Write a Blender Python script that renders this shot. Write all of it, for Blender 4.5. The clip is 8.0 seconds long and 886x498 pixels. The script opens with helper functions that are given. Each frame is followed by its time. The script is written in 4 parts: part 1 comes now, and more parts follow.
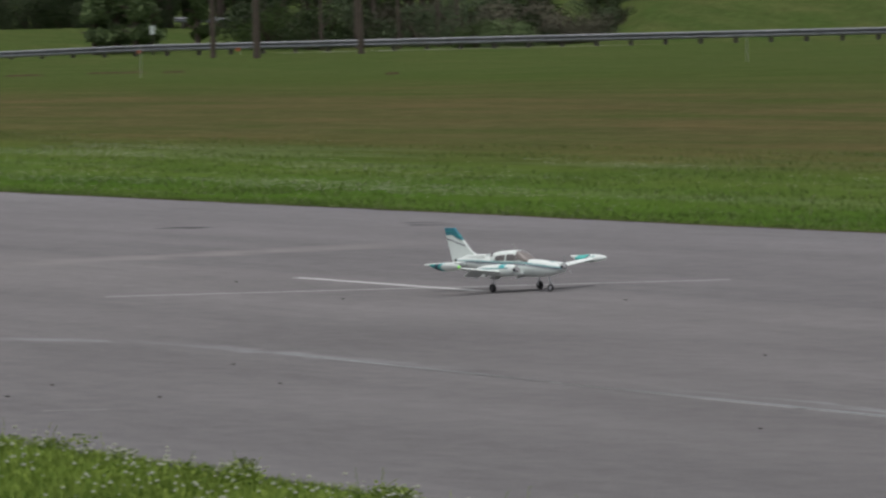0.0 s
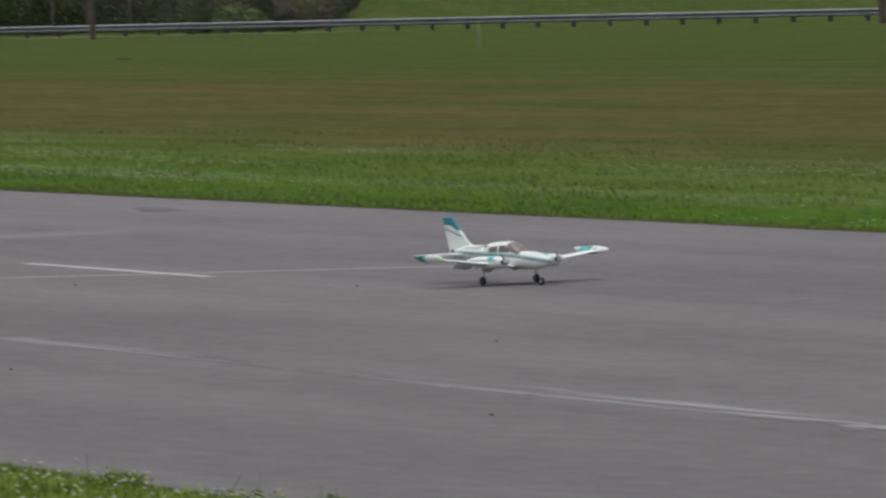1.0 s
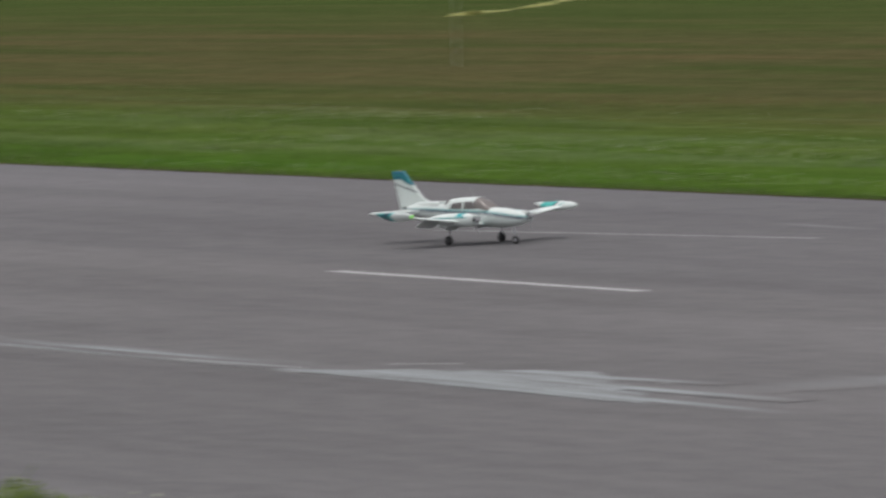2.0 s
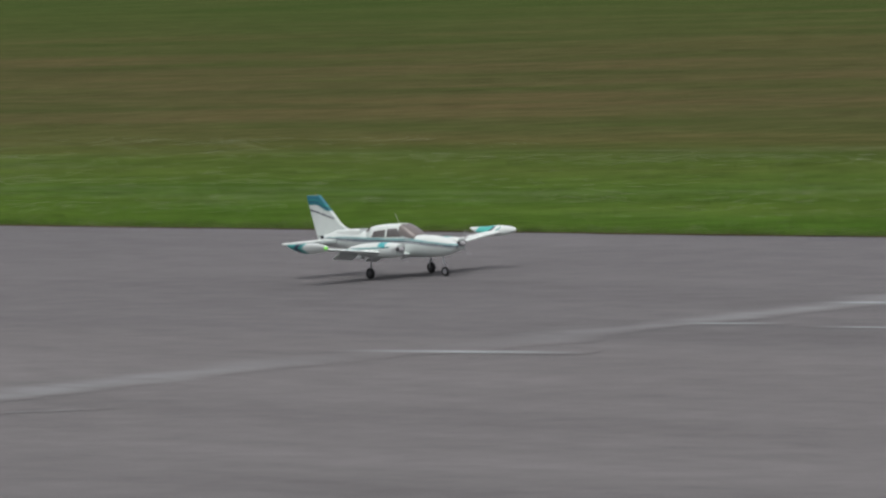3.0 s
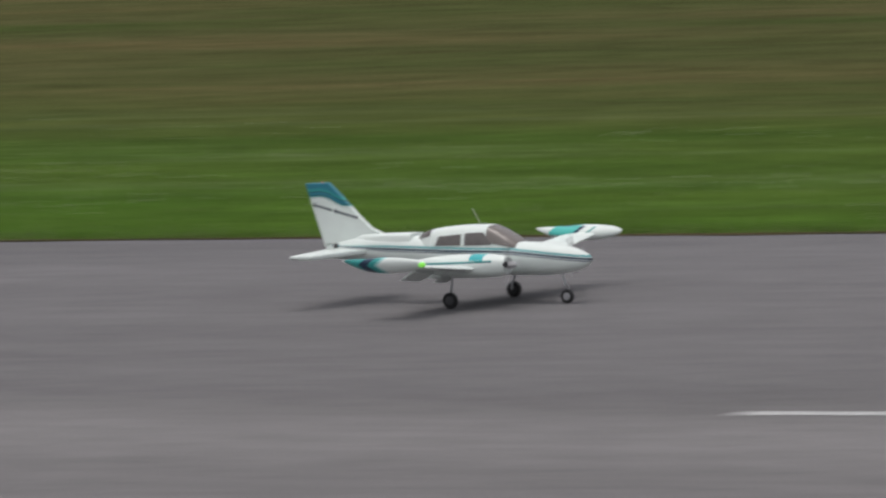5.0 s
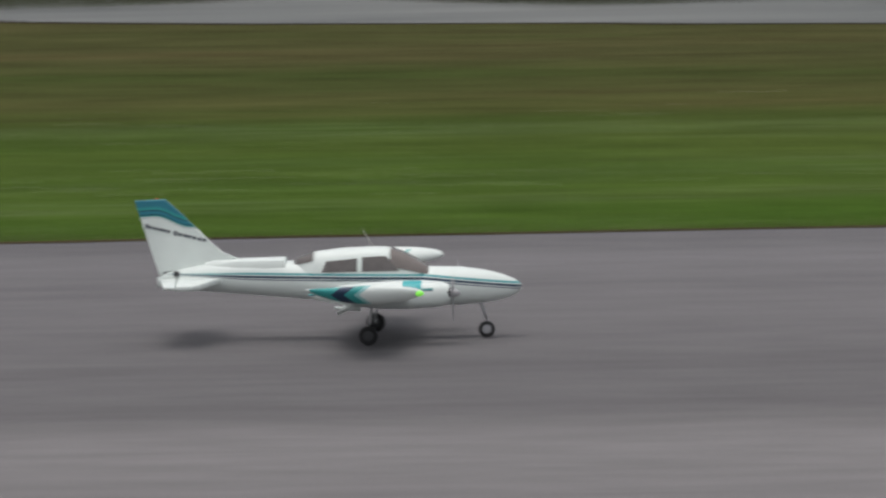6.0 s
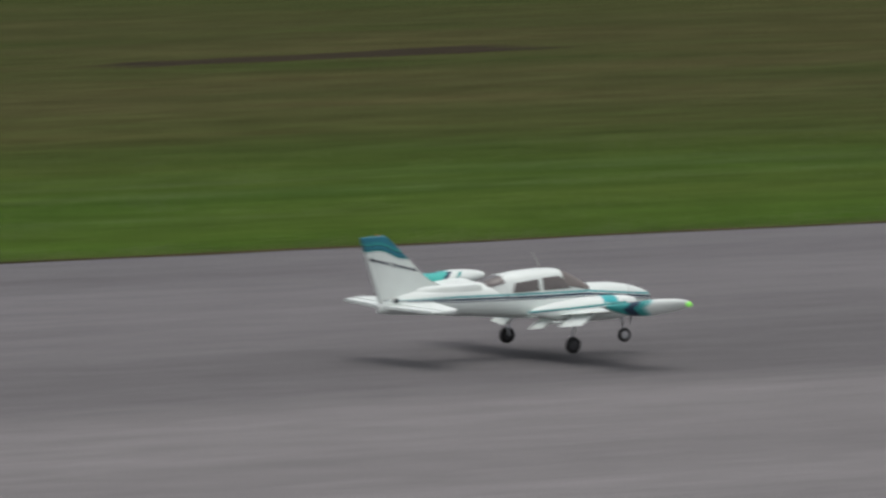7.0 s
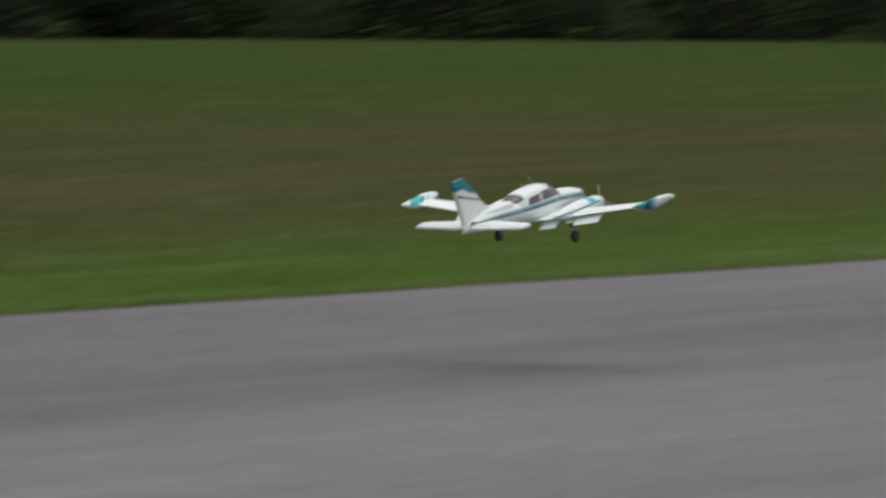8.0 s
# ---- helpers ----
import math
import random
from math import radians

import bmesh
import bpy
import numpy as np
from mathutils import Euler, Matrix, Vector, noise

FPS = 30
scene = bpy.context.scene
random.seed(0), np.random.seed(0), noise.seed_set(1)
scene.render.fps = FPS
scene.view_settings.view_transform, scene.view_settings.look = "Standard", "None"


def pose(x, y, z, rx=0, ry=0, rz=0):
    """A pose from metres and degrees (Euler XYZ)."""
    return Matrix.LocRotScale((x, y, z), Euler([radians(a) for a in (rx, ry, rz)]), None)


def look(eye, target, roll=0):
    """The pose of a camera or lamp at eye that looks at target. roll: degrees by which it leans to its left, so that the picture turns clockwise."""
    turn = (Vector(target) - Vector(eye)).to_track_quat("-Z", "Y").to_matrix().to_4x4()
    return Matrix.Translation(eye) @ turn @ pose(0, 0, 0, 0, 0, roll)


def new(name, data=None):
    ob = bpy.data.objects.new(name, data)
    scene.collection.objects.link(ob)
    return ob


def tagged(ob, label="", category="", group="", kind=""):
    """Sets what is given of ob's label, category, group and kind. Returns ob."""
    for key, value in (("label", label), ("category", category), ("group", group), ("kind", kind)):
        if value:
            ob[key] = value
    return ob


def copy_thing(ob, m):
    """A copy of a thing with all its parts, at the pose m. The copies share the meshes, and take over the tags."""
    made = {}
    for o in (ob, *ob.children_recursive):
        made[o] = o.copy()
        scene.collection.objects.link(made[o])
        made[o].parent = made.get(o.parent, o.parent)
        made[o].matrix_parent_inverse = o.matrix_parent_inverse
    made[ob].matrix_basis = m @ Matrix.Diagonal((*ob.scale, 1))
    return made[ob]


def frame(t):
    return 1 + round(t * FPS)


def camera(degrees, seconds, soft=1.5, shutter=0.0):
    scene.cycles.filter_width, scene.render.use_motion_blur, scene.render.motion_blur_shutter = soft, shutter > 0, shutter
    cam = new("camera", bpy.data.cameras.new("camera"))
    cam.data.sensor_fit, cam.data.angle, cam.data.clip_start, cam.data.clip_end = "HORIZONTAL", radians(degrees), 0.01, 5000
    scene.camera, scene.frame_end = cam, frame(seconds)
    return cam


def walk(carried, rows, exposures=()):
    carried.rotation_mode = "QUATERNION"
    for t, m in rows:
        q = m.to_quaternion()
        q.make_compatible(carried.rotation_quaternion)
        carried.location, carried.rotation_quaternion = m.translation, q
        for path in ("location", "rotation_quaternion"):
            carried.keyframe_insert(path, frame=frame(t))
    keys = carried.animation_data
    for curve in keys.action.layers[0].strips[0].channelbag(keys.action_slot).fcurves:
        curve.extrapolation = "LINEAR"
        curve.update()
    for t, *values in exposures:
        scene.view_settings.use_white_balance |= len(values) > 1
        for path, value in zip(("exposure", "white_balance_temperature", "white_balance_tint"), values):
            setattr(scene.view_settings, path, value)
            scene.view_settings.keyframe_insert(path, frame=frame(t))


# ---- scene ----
CAMERA_ROWS = [
    (0, 67.631, 2.071, -1.643),
    (0.5, 66.597, 2.113, -1.695),
    (1, 65.500, 2.240, -1.503),
    (1.5, 64.278, 2.542, -1.320),
    (2, 61.010, 2.801, -1.713),
    (2.2, 59.532, 2.745, -1.998),
    (2.5, 57.426, 2.817, -2.346),
    (2.75, 55.469, 2.876, -2.636),
    (3, 53.323, 2.935, -2.925),
    (3.3, 50.455, 3.007, -3.273),
    (3.5, 48.007, 3.100, -3.689),
    (4, 43.439, 3.210, -3.767),
    (4.3, 39.220, 3.616, -3.486),
    (4.5, 36.124, 3.918, -3.499),
    (4.7, 33.270, 4.076, -3.216),
    (5, 27.032, 4.260, -2.647),
    (5.25, 21.133, 4.413, -2.172),
    (5.5, 14.378, 4.567, -1.698),
    (5.8, 4.879, 4.750, -1.128),
    (6, -2.366, 4.782, -0.903),
    (6.3, -13.125, 4.794, -0.873),
    (6.5, -19.553, 4.718, -0.721),
    (6.7, -25.969, 4.569, -0.465),
    (7, -34.054, 3.922, -0.033),
    (7.2, -39.450, 3.702, 0.367),
    (7.4, -44.772, 3.580, 0.445),
    (7.5, -47.204, 3.437, 0.611),
    (7.7, -50.654, 3.198, 0.436),
    (7.8, -51.456, 3.024, 0.306),
    (8, -53.729, 2.466, 0.111)]

PLANE_ROWS = [
    (0, -41.498, 17.567, 0.000, 19.271, 0.000, 0.000),
    (0.5, -40.475, 17.888, 0.000, 15.609, 0.000, 0.000),
    (1, -39.028, 18.219, 0.000, 11.643, 0.000, 0.000),
    (1.5, -36.986, 18.654, 0.000, 15.125, 0.000, 0.000),
    (2, -34.417, 19.275, 0.000, 14.071, 0.000, 0.000),
    (2.2, -33.216, 19.530, 0.000, 12.880, 0.000, 0.000),
    (2.5, -31.392, 19.950, 0.000, 10.234, 0.000, 0.000),
    (2.75, -29.788, 20.313, 0.000, 8.029, 0.000, 0.000),
    (3, -28.046, 20.628, 0.000, 5.824, 0.000, 0.000),
    (3.3, -25.690, 20.863, 0.000, 3.178, 0.000, 0.000),
    (3.5, -24.003, 20.948, 0.000, 2.979, 0.000, 0.000),
    (4, -19.674, 21.108, 0.000, -2.388, 0.000, 0.000),
    (4.3, -17.322, 20.972, 0.000, -3.274, 0.000, 0.000),
    (4.5, -15.424, 20.915, 0.000, -4.662, 0.000, 0.000),
    (4.7, -13.416, 20.828, 0.000, -5.043, 0.000, 0.000),
    (5, -10.412, 20.671, 0.000, -4.620, 0.000, 0.000),
    (5.25, -7.866, 20.502, 0.000, -4.267, 0.000, 0.000),
    (5.5, -5.208, 20.302, 0.000, -3.914, 0.000, 0.000),
    (5.8, -1.778, 20.023, 0.000, -3.490, 0.000, 0.000),
    (6, 0.620, 19.825, 0.000, -4.857, 0.000, 0.000),
    (6.3, 4.339, 19.442, 0.000, -4.814, 0.000, 0.000),
    (6.5, 6.761, 19.277, 0.000, -3.393, 0.000, 0.000),
    (6.7, 9.212, 19.118, 0.000, -1.558, 0.000, 0.000),
    (7, 12.999, 18.685, 0.028, -3.056, 1.380, 0.745),
    (7.2, 15.558, 18.456, 0.052, -1.028, 2.619, 2.621),
    (7.4, 18.155, 18.342, 0.082, 4.781, 6.433, 5.186),
    (7.5, 19.483, 18.363, 0.128, 6.569, 6.369, 4.588),
    (7.7, 22.309, 18.287, 0.287, 7.139, 6.704, 3.895),
    (7.8, 23.578, 18.371, 0.377, 6.151, 7.185, 2.707),
    (8, 26.013, 18.570, 0.561, 3.820, 9.100, -0.745)]

# ---- camera: a tripod on the grass beside the runway, x along the runway, y across it ----
EYE = (0.0, 0.0, 1.904)
NEAR_EDGE, CENTRE, FAR_EDGE = 10.1, 17.416, 23.29
cam = camera(7.0325, 8.0, soft=2.4, shutter=0.45)


def aimed(turn, dip, lean):
    """The camera turned left of the across-runway line, dipped below the horizon and leaning, in degrees."""
    a, d, r = radians(turn), radians(dip), radians(lean)
    ahead = Vector((-math.sin(a) * math.cos(d), math.cos(a) * math.cos(d), -math.sin(d)))
    side = Vector((math.cos(a), math.sin(a), 0))
    up = side.cross(ahead)
    right = side * math.cos(r) + up * math.sin(r)
    up = up * math.cos(r) - side * math.sin(r)
    m = Matrix((right, up, -ahead)).transposed().to_4x4()
    m.translation = EYE
    return m


walk(cam, [(t, aimed(a, d, r)) for t, a, d, r in CAMERA_ROWS],
     exposures=[(0.0, 0.0, 6500, 10), (8.0, 0.0, 6500, 10)])

# ---- light: high overcast ----
world = bpy.data.worlds.new("overcast_sky")
scene.world = world
world.use_nodes = True
sky = world.node_tree.nodes.new("ShaderNodeTexSky")
sky.sky_type, sky.sun_disc = "NISHITA", False
sky.sun_elevation, sky.sun_rotation = radians(80), radians(211)
sky.air_density, sky.dust_density, sky.ozone_density = 1.0, 6.0, 1.0
world.node_tree.nodes["Background"].inputs["Strength"].default_value = 0.142
haze = world.node_tree.nodes.new("ShaderNodeHueSaturation")
haze.inputs["Saturation"].default_value = 0.35
world.node_tree.links.new(sky.outputs[0], haze.inputs["Color"])
world.node_tree.links.new(haze.outputs[0], world.node_tree.nodes["Background"].inputs["Color"])
sun = new("sun", bpy.data.lights.new("sun", "SUN"))
sun.data.energy, sun.data.angle, sun.data.color = 0.40, radians(150), (1.0, 0.97, 0.92)
sun.matrix_world = look((-3, -5, 34), (0, 0, 0))


# ---- materials ----
class Shader:
    """A small builder for procedural materials in object space."""

    def __init__(self, name, rough=0.6, metal=0.0, shine=0.5):
        self.mat = bpy.data.materials.new(name)
        self.mat.use_nodes = True
        self.tree = self.mat.node_tree
        self.bsdf = self.tree.nodes["Principled BSDF"]
        self.bsdf.inputs["Roughness"].default_value = rough
        self.bsdf.inputs["Metallic"].default_value = metal
        self.bsdf.inputs["Specular IOR Level"].default_value = shine
        self.place = self.node("ShaderNodeTexCoord").outputs["Object"]

    def node(self, kind, **values):
        n = self.tree.nodes.new(kind)
        for k, v in values.items():
            n.inputs[k.replace("_", " ")].default_value = v
        return n

    def link(self, a, b):
        self.tree.links.new(a, b)

    def axes(self):
        n = self.node("ShaderNodeSeparateXYZ")
        self.link(self.place, n.inputs[0])
        return n.outputs

    def math(self, op, a, b=0.0):
        n = self.node("ShaderNodeMath")
        n.operation = op
        for k, v in enumerate((a, b)):
            if isinstance(v, (int, float)):
                n.inputs[k].default_value = v
            else:
                self.link(v, n.inputs[k])
        return n.outputs[0]

    def noise(self, scale, stretch=(1, 1, 1), detail=4.0, rough=0.6):
        m = self.node("ShaderNodeMapping")
        m.inputs["Scale"].default_value = stretch
        self.link(self.place, m.inputs[0])
        n = self.node("ShaderNodeTexNoise", Scale=scale, Detail=detail, Roughness=rough)
        self.link(m.outputs[0], n.inputs["Vector"])
        return n.outputs["Fac"]

    def ramp(self, fac, stops, hard=False):
        n = self.node("ShaderNodeValToRGB")
        r = n.color_ramp
        r.interpolation = "CONSTANT" if hard else "LINEAR"
        r.elements[0].position, r.elements[1].position = stops[0][0], stops[-1][0]
        for p, c in stops[1:-1]:
            r.elements.new(p).color = (*c, 1)
        r.elements[0].color, r.elements[len(stops) - 1].color = (*stops[0][1], 1), (*stops[-1][1], 1)
        self.link(fac, n.inputs[0])
        return n.outputs[0]

    def mix(self, a, b, fac, how="MIX"):
        n = self.tree.nodes.new("ShaderNodeMix")
        n.data_type, n.blend_type = "RGBA", how
        for slot, v in ((0, fac), (6, a), (7, b)):
            if isinstance(v, (int, float)):
                n.inputs[slot].default_value = v
            elif isinstance(v, tuple):
                n.inputs[slot].default_value = (*v, 1)
            else:
                self.link(v, n.inputs[slot])
        return n.outputs[2]

    def done(self, colour, bump=None, strength=0.2, distance=0.01):
        if isinstance(colour, tuple):
            self.bsdf.inputs["Base Color"].default_value = (*colour, 1)
        else:
            self.link(colour, self.bsdf.inputs["Base Color"])
        if bump is not None:
            b = self.node("ShaderNodeBump", Strength=strength, Distance=distance)
            self.link(bump, b.inputs["Height"])
            self.link(b.outputs[0], self.bsdf.inputs["Normal"])
        return self.mat


def grey(v):
    return (v, v, v)


def asphalt_colour(s):
    """The colour of the old asphalt: paving lanes, long scuffs, mottling and grit."""
    x, y, z = s.axes()
    lanes = s.ramp(s.math("MULTIPLY", s.math("SUBTRACT", y, 9.0), 1 / 15), [
        (0.0, (0.132, 0.132, 0.130)), (0.50, (0.157, 0.155, 0.152)), (0.565, (0.158, 0.156, 0.153)),
        (0.60, (0.135, 0.134, 0.133)), (0.80, (0.142, 0.141, 0.141)), (1.0, (0.152, 0.152, 0.154))])
    length = s.ramp(s.math("MULTIPLY", s.math("ADD", x, 60.0), 1 / 100), [(0.0, grey(1.03)), (0.10, grey(0.99)), (0.20, grey(0.89)), (0.3, grey(0.88)), (0.42, grey(0.94)), (0.55, grey(1.0)), (0.66, grey(1.0)), (0.8, grey(0.90))])
    band = s.ramp(s.math("MULTIPLY", s.math("SUBTRACT", y, 9.0), 1 / 15), [(0.0, grey(1.20)), (0.545, grey(1.14)), (0.60, grey(0.86)), (0.68, grey(0.86)), (0.76, grey(0.99)), (0.83, grey(0.97)), (0.90, grey(0.86)), (0.96, grey(0.84))])
    east = s.ramp(s.math("MULTIPLY", s.math("ADD", x, 14.0), 1 / 60), [(0.0, grey(0.0)), (0.2, grey(1.0)), (0.45, grey(0.8)), (0.7, grey(0.2))])
    length = s.mix(length, s.mix(length, band, 1.0, "MULTIPLY"), east)
    streak = s.ramp(s.noise(1.0, (0.10, 1.1, 1), 5), [(0.3, grey(0.84)), (0.7, grey(1.12))])
    cloud = s.ramp(s.noise(0.35, (0.6, 1, 1), 5), [(0.3, grey(0.9)), (0.7, grey(1.1))])
    speck = s.noise(70, (1, 1, 1), 3, 0.8)
    mottle = s.noise(6, (0.5, 1, 1), 5, 0.7)
    c = s.mix(lanes, length, 1.0, "MULTIPLY")
    for n in (streak, cloud, s.ramp(mottle, [(0.3, grey(0.84)), (0.7, grey(1.13))]), s.ramp(speck, [(0.3, grey(0.78)), (0.7, grey(1.22))])):
        c = s.mix(c, n, 1.0, "MULTIPLY")
    return s.mix(c, (1.018, 0.985, 1.015), 1.0, "MULTIPLY"), speck


def asphalt():
    s = Shader("weathered_asphalt", 0.9, 0.0, 0.25)
    c, speck = asphalt_colour(s)
    return s.done(c, speck, 0.35, 0.006)


def meadow():
    """Mown grass: a vivid strip along the runway up to a mower's line, then dry brown and olive swathes, then green again."""
    s = Shader("mown_grass", 1.0, 0.0, 0.0)
    x, y, z = s.axes()
    # the mower's line lies askew to the runway and wavers a little
    waver = s.math("MULTIPLY", s.math("SUBTRACT", s.noise(1.0, (0.07, 0.5, 1), 4), 0.5), 2.6)
    across = s.math("ADD", s.math("ADD", y, s.math("MULTIPLY", x, 0.029)), waver)
    c = s.ramp(s.math("MULTIPLY", s.math("SUBTRACT", across, 20.0), 1 / 60), [
        (0.0, (0.060, 0.112, 0.018)), (0.06, (0.066, 0.120, 0.019)), (0.095, (0.076, 0.122, 0.024)), (0.138, (0.074, 0.110, 0.024)), (0.175, (0.080, 0.091, 0.029)),
        (0.23, (0.083, 0.085, 0.033)), (0.40, (0.083, 0.082, 0.033)), (0.50, (0.070, 0.085, 0.028)), (0.72, (0.060, 0.086, 0.024)), (1.0, (0.062, 0.088, 0.026))])
    # long swathes of dry and of green grass beyond the line
    field = s.ramp(s.math("MULTIPLY", s.math("SUBTRACT", across, 28.0), 1 / 40), [(0.0, grey(0.0)), (0.06, grey(1.0)), (0.5, grey(1.0)), (0.85, grey(0.45))])
    swathe = s.noise(1.0, (0.075, 0.36, 1), 6, 0.66)
    straw = s.ramp(swathe, [(0.50, grey(0.0)), (0.68, grey(0.42))])
    green = s.ramp(swathe, [(0.34, grey(0.65)), (0.48, grey(0.0))])
    c = s.mix(c, (0.122, 0.092, 0.042), s.math("MULTIPLY", straw, field))
    c = s.mix(c, (0.056, 0.082, 0.022), s.math("MULTIPLY", green, field))
    # dims and cools the grass colour towards the east, over all its bands
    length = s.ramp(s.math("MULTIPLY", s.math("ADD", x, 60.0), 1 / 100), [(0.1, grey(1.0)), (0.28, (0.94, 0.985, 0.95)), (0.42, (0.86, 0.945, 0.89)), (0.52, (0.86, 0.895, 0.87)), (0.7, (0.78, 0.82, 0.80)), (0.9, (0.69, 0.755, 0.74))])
    rows = s.ramp(s.noise(1.0, (0.10, 0.8, 1), 6, 0.65), [(0.28, (0.84, 0.89, 0.87)), (0.5, grey(1.0)), (0.72, (1.13, 1.08, 1.10))])
    patch = s.ramp(s.noise(0.5, (0.35, 1, 1), 5), [(0.3, (0.84, 0.95, 0.82)), (0.7, (1.16, 1.05, 1.10))])
    clump = s.ramp(s.noise(2.2, (0.8, 1, 1), 6, 0.75), [(0.3, grey(0.72)), (0.7, grey(1.28))])
    blade = s.noise(24, (1, 1, 1), 4, 0.8)
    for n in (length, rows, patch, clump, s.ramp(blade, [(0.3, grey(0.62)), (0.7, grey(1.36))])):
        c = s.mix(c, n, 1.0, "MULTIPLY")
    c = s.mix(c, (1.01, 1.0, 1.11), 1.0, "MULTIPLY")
    # pale clover in bloom, in drifts along the strip
    drift = s.ramp(s.noise(1.0, (0.09, 0.85, 1), 5, 0.65), [(0.50, grey(0.0)), (0.60, grey(1.0))])
    pale = s.math("MULTIPLY", drift, s.ramp(s.noise(9.0, (0.5, 1, 1), 4, 0.8), [(0.42, grey(0.05)), (0.68, grey(0.75))]))
    strip = s.ramp(s.math("MULTIPLY", s.math("SUBTRACT", across, FAR_EDGE), 1 / 12), [(0.02, grey(0.0)), (0.12, grey(1.0)), (0.5, grey(0.9)), (0.68, grey(0.0))])
    west = s.ramp(s.math("MULTIPLY", s.math("ADD", x, 80.0), 1 / 110), [(0.0, grey(1.0)), (0.5, grey(0.7)), (0.8, grey(0.35)), (1.0, grey(0.3))])
    c = s.mix(c, (0.170, 0.205, 0.115), s.math("MULTIPLY", s.math("MULTIPLY", pale, strip), west))
    return s.done(c, blade, 0.7, 0.03)


def speckled(name, a, b, scale, rough=0.7, metal=0.0, bump=0.2, stretch=(1, 1, 1), shine=0.3):
    s = Shader(name, rough, metal, shine)
    n = s.noise(scale, stretch, 4, 0.65)
    c = s.ramp(n, [(0.3, a), (0.7, b)])
    big = s.ramp(s.noise(scale * 0.12, stretch, 3), [(0.3, grey(0.88)), (0.7, grey(1.1))])
    return s.done(s.mix(c, big, 1.0, "MULTIPLY"), n, bump, 0.01)


def leafy(name, a, b, pale=None):
    """Leaf or blade colour that changes from piece to piece; pale: the colour of a few bleached ones."""
    s = Shader(name, 0.75, 0.0, 0.15)
    r = s.node("ShaderNodeNewGeometry").outputs["Random Per Island"]
    c = s.ramp(r, [(0.0, a), (0.86, b), (0.92, pale), (1.0, pale)] if pale else [(0.0, a), (1.0, b)])
    c = s.mix(c, s.ramp(s.noise(0.8), [(0.3, grey(0.75)), (0.7, grey(1.2))]), 1.0, "MULTIPLY")
    return s.done(c)


def worn_paint(name, colour, keep, stretch=(1, 1, 1), scale=7.0, soft=False):
    """Old road paint or a stain worn down to the asphalt; keep: how much of it is left; soft: it thins out to its sides."""
    s = Shader(name, 0.9, 0.0, 0.25)
    under, speck = asphalt_colour(s)
    n = s.noise(scale, stretch, 6, 0.75)
    c = s.ramp(n, [(0.25, tuple(v * 0.86 for v in colour)), (0.7, colour)])
    fade = s.ramp(s.noise(scale * 1.7, stretch, 6, 0.8), [(0.62 - 0.45 * keep, grey(0.0)), (0.86 - 0.45 * keep, grey(1.0))])
    if soft:
        uv = s.node("ShaderNodeSeparateXYZ")
        s.link(s.node("ShaderNodeTexCoord").outputs["UV"], uv.inputs[0])
        for axis in (0, 1):
            side = s.math("ABSOLUTE", s.math("SUBTRACT", uv.outputs[axis], 0.5))
            fade = s.math("MULTIPLY", fade, s.ramp(side, [(0.12, grey(1.0)), (0.5, grey(0.0))]))
    return s.done(s.mix(under, c, fade), speck, 0.3, 0.006)


WHITE, TEAL, NAVY = (0.745, 0.805, 0.775), (0.035, 0.31, 0.30), (0.012, 0.035, 0.075)
BLUE = (0.028, 0.20, 0.27)


def livery_base(name):
    s = Shader(name, 0.38)
    grime = s.ramp(s.noise(14, (1, 1, 1), 4), [(0.3, grey(0.93)), (0.7, grey(1.0))])
    return s, grime


def fuselage_paint():
    s, grime = livery_base("white_foam_with_side_stripes")
    x, y, z = s.axes()
    line = s.math("ADD", s.math("MULTIPLY", s.math("ADD", x, 0.45), -0.0183), 0.184)
    line = s.math("SUBTRACT", line, s.math("MULTIPLY", s.math("MAXIMUM", s.math("SUBTRACT", x, 0.15), 0.0), 0.085))
    taper = s.math("MULTIPLY", s.math("MINIMUM", s.math("ADD", x, 0.58), 0.25), 4.0)
    off = s.math("DIVIDE", s.math("SUBTRACT", z, line), s.math("MAXIMUM", taper, 0.05))
    c = s.ramp(s.math("ADD", s.math("MULTIPLY", off, 16.0), 0.5), [
        (0.0, WHITE), (0.30, NAVY), (0.345, WHITE), (0.39, NAVY), (0.50, WHITE), (0.54, (0.05, 0.34, 0.36)), (0.63, WHITE)], True)
    return s.done(s.mix(c, grime, 1.0, "MULTIPLY"))


def fin_paint():
    s, grime = livery_base("white_fin_with_teal_top")
    x, y, z = s.axes()
    wave = s.math("MULTIPLY", s.math("SINE", s.math("MULTIPLY", x, 46.0)), 0.0065)
    off = s.math("ADD", s.math("SUBTRACT", s.math("ADD", z, s.math("MULTIPLY", s.math("ADD", x, 0.64), 0.21)), 0.347), wave)
    c = s.ramp(s.math("ADD", s.math("MULTIPLY", off, 8.0), 0.5), [
        (0.0, WHITE), (0.49, (0.33, 0.42, 0.44)), (0.505, WHITE), (0.525, TEAL), (0.555, NAVY), (0.575, BLUE), (0.655, NAVY), (0.675, TEAL), (0.735, BLUE)], True)
    return s.done(s.mix(c, grime, 1.0, "MULTIPLY"))


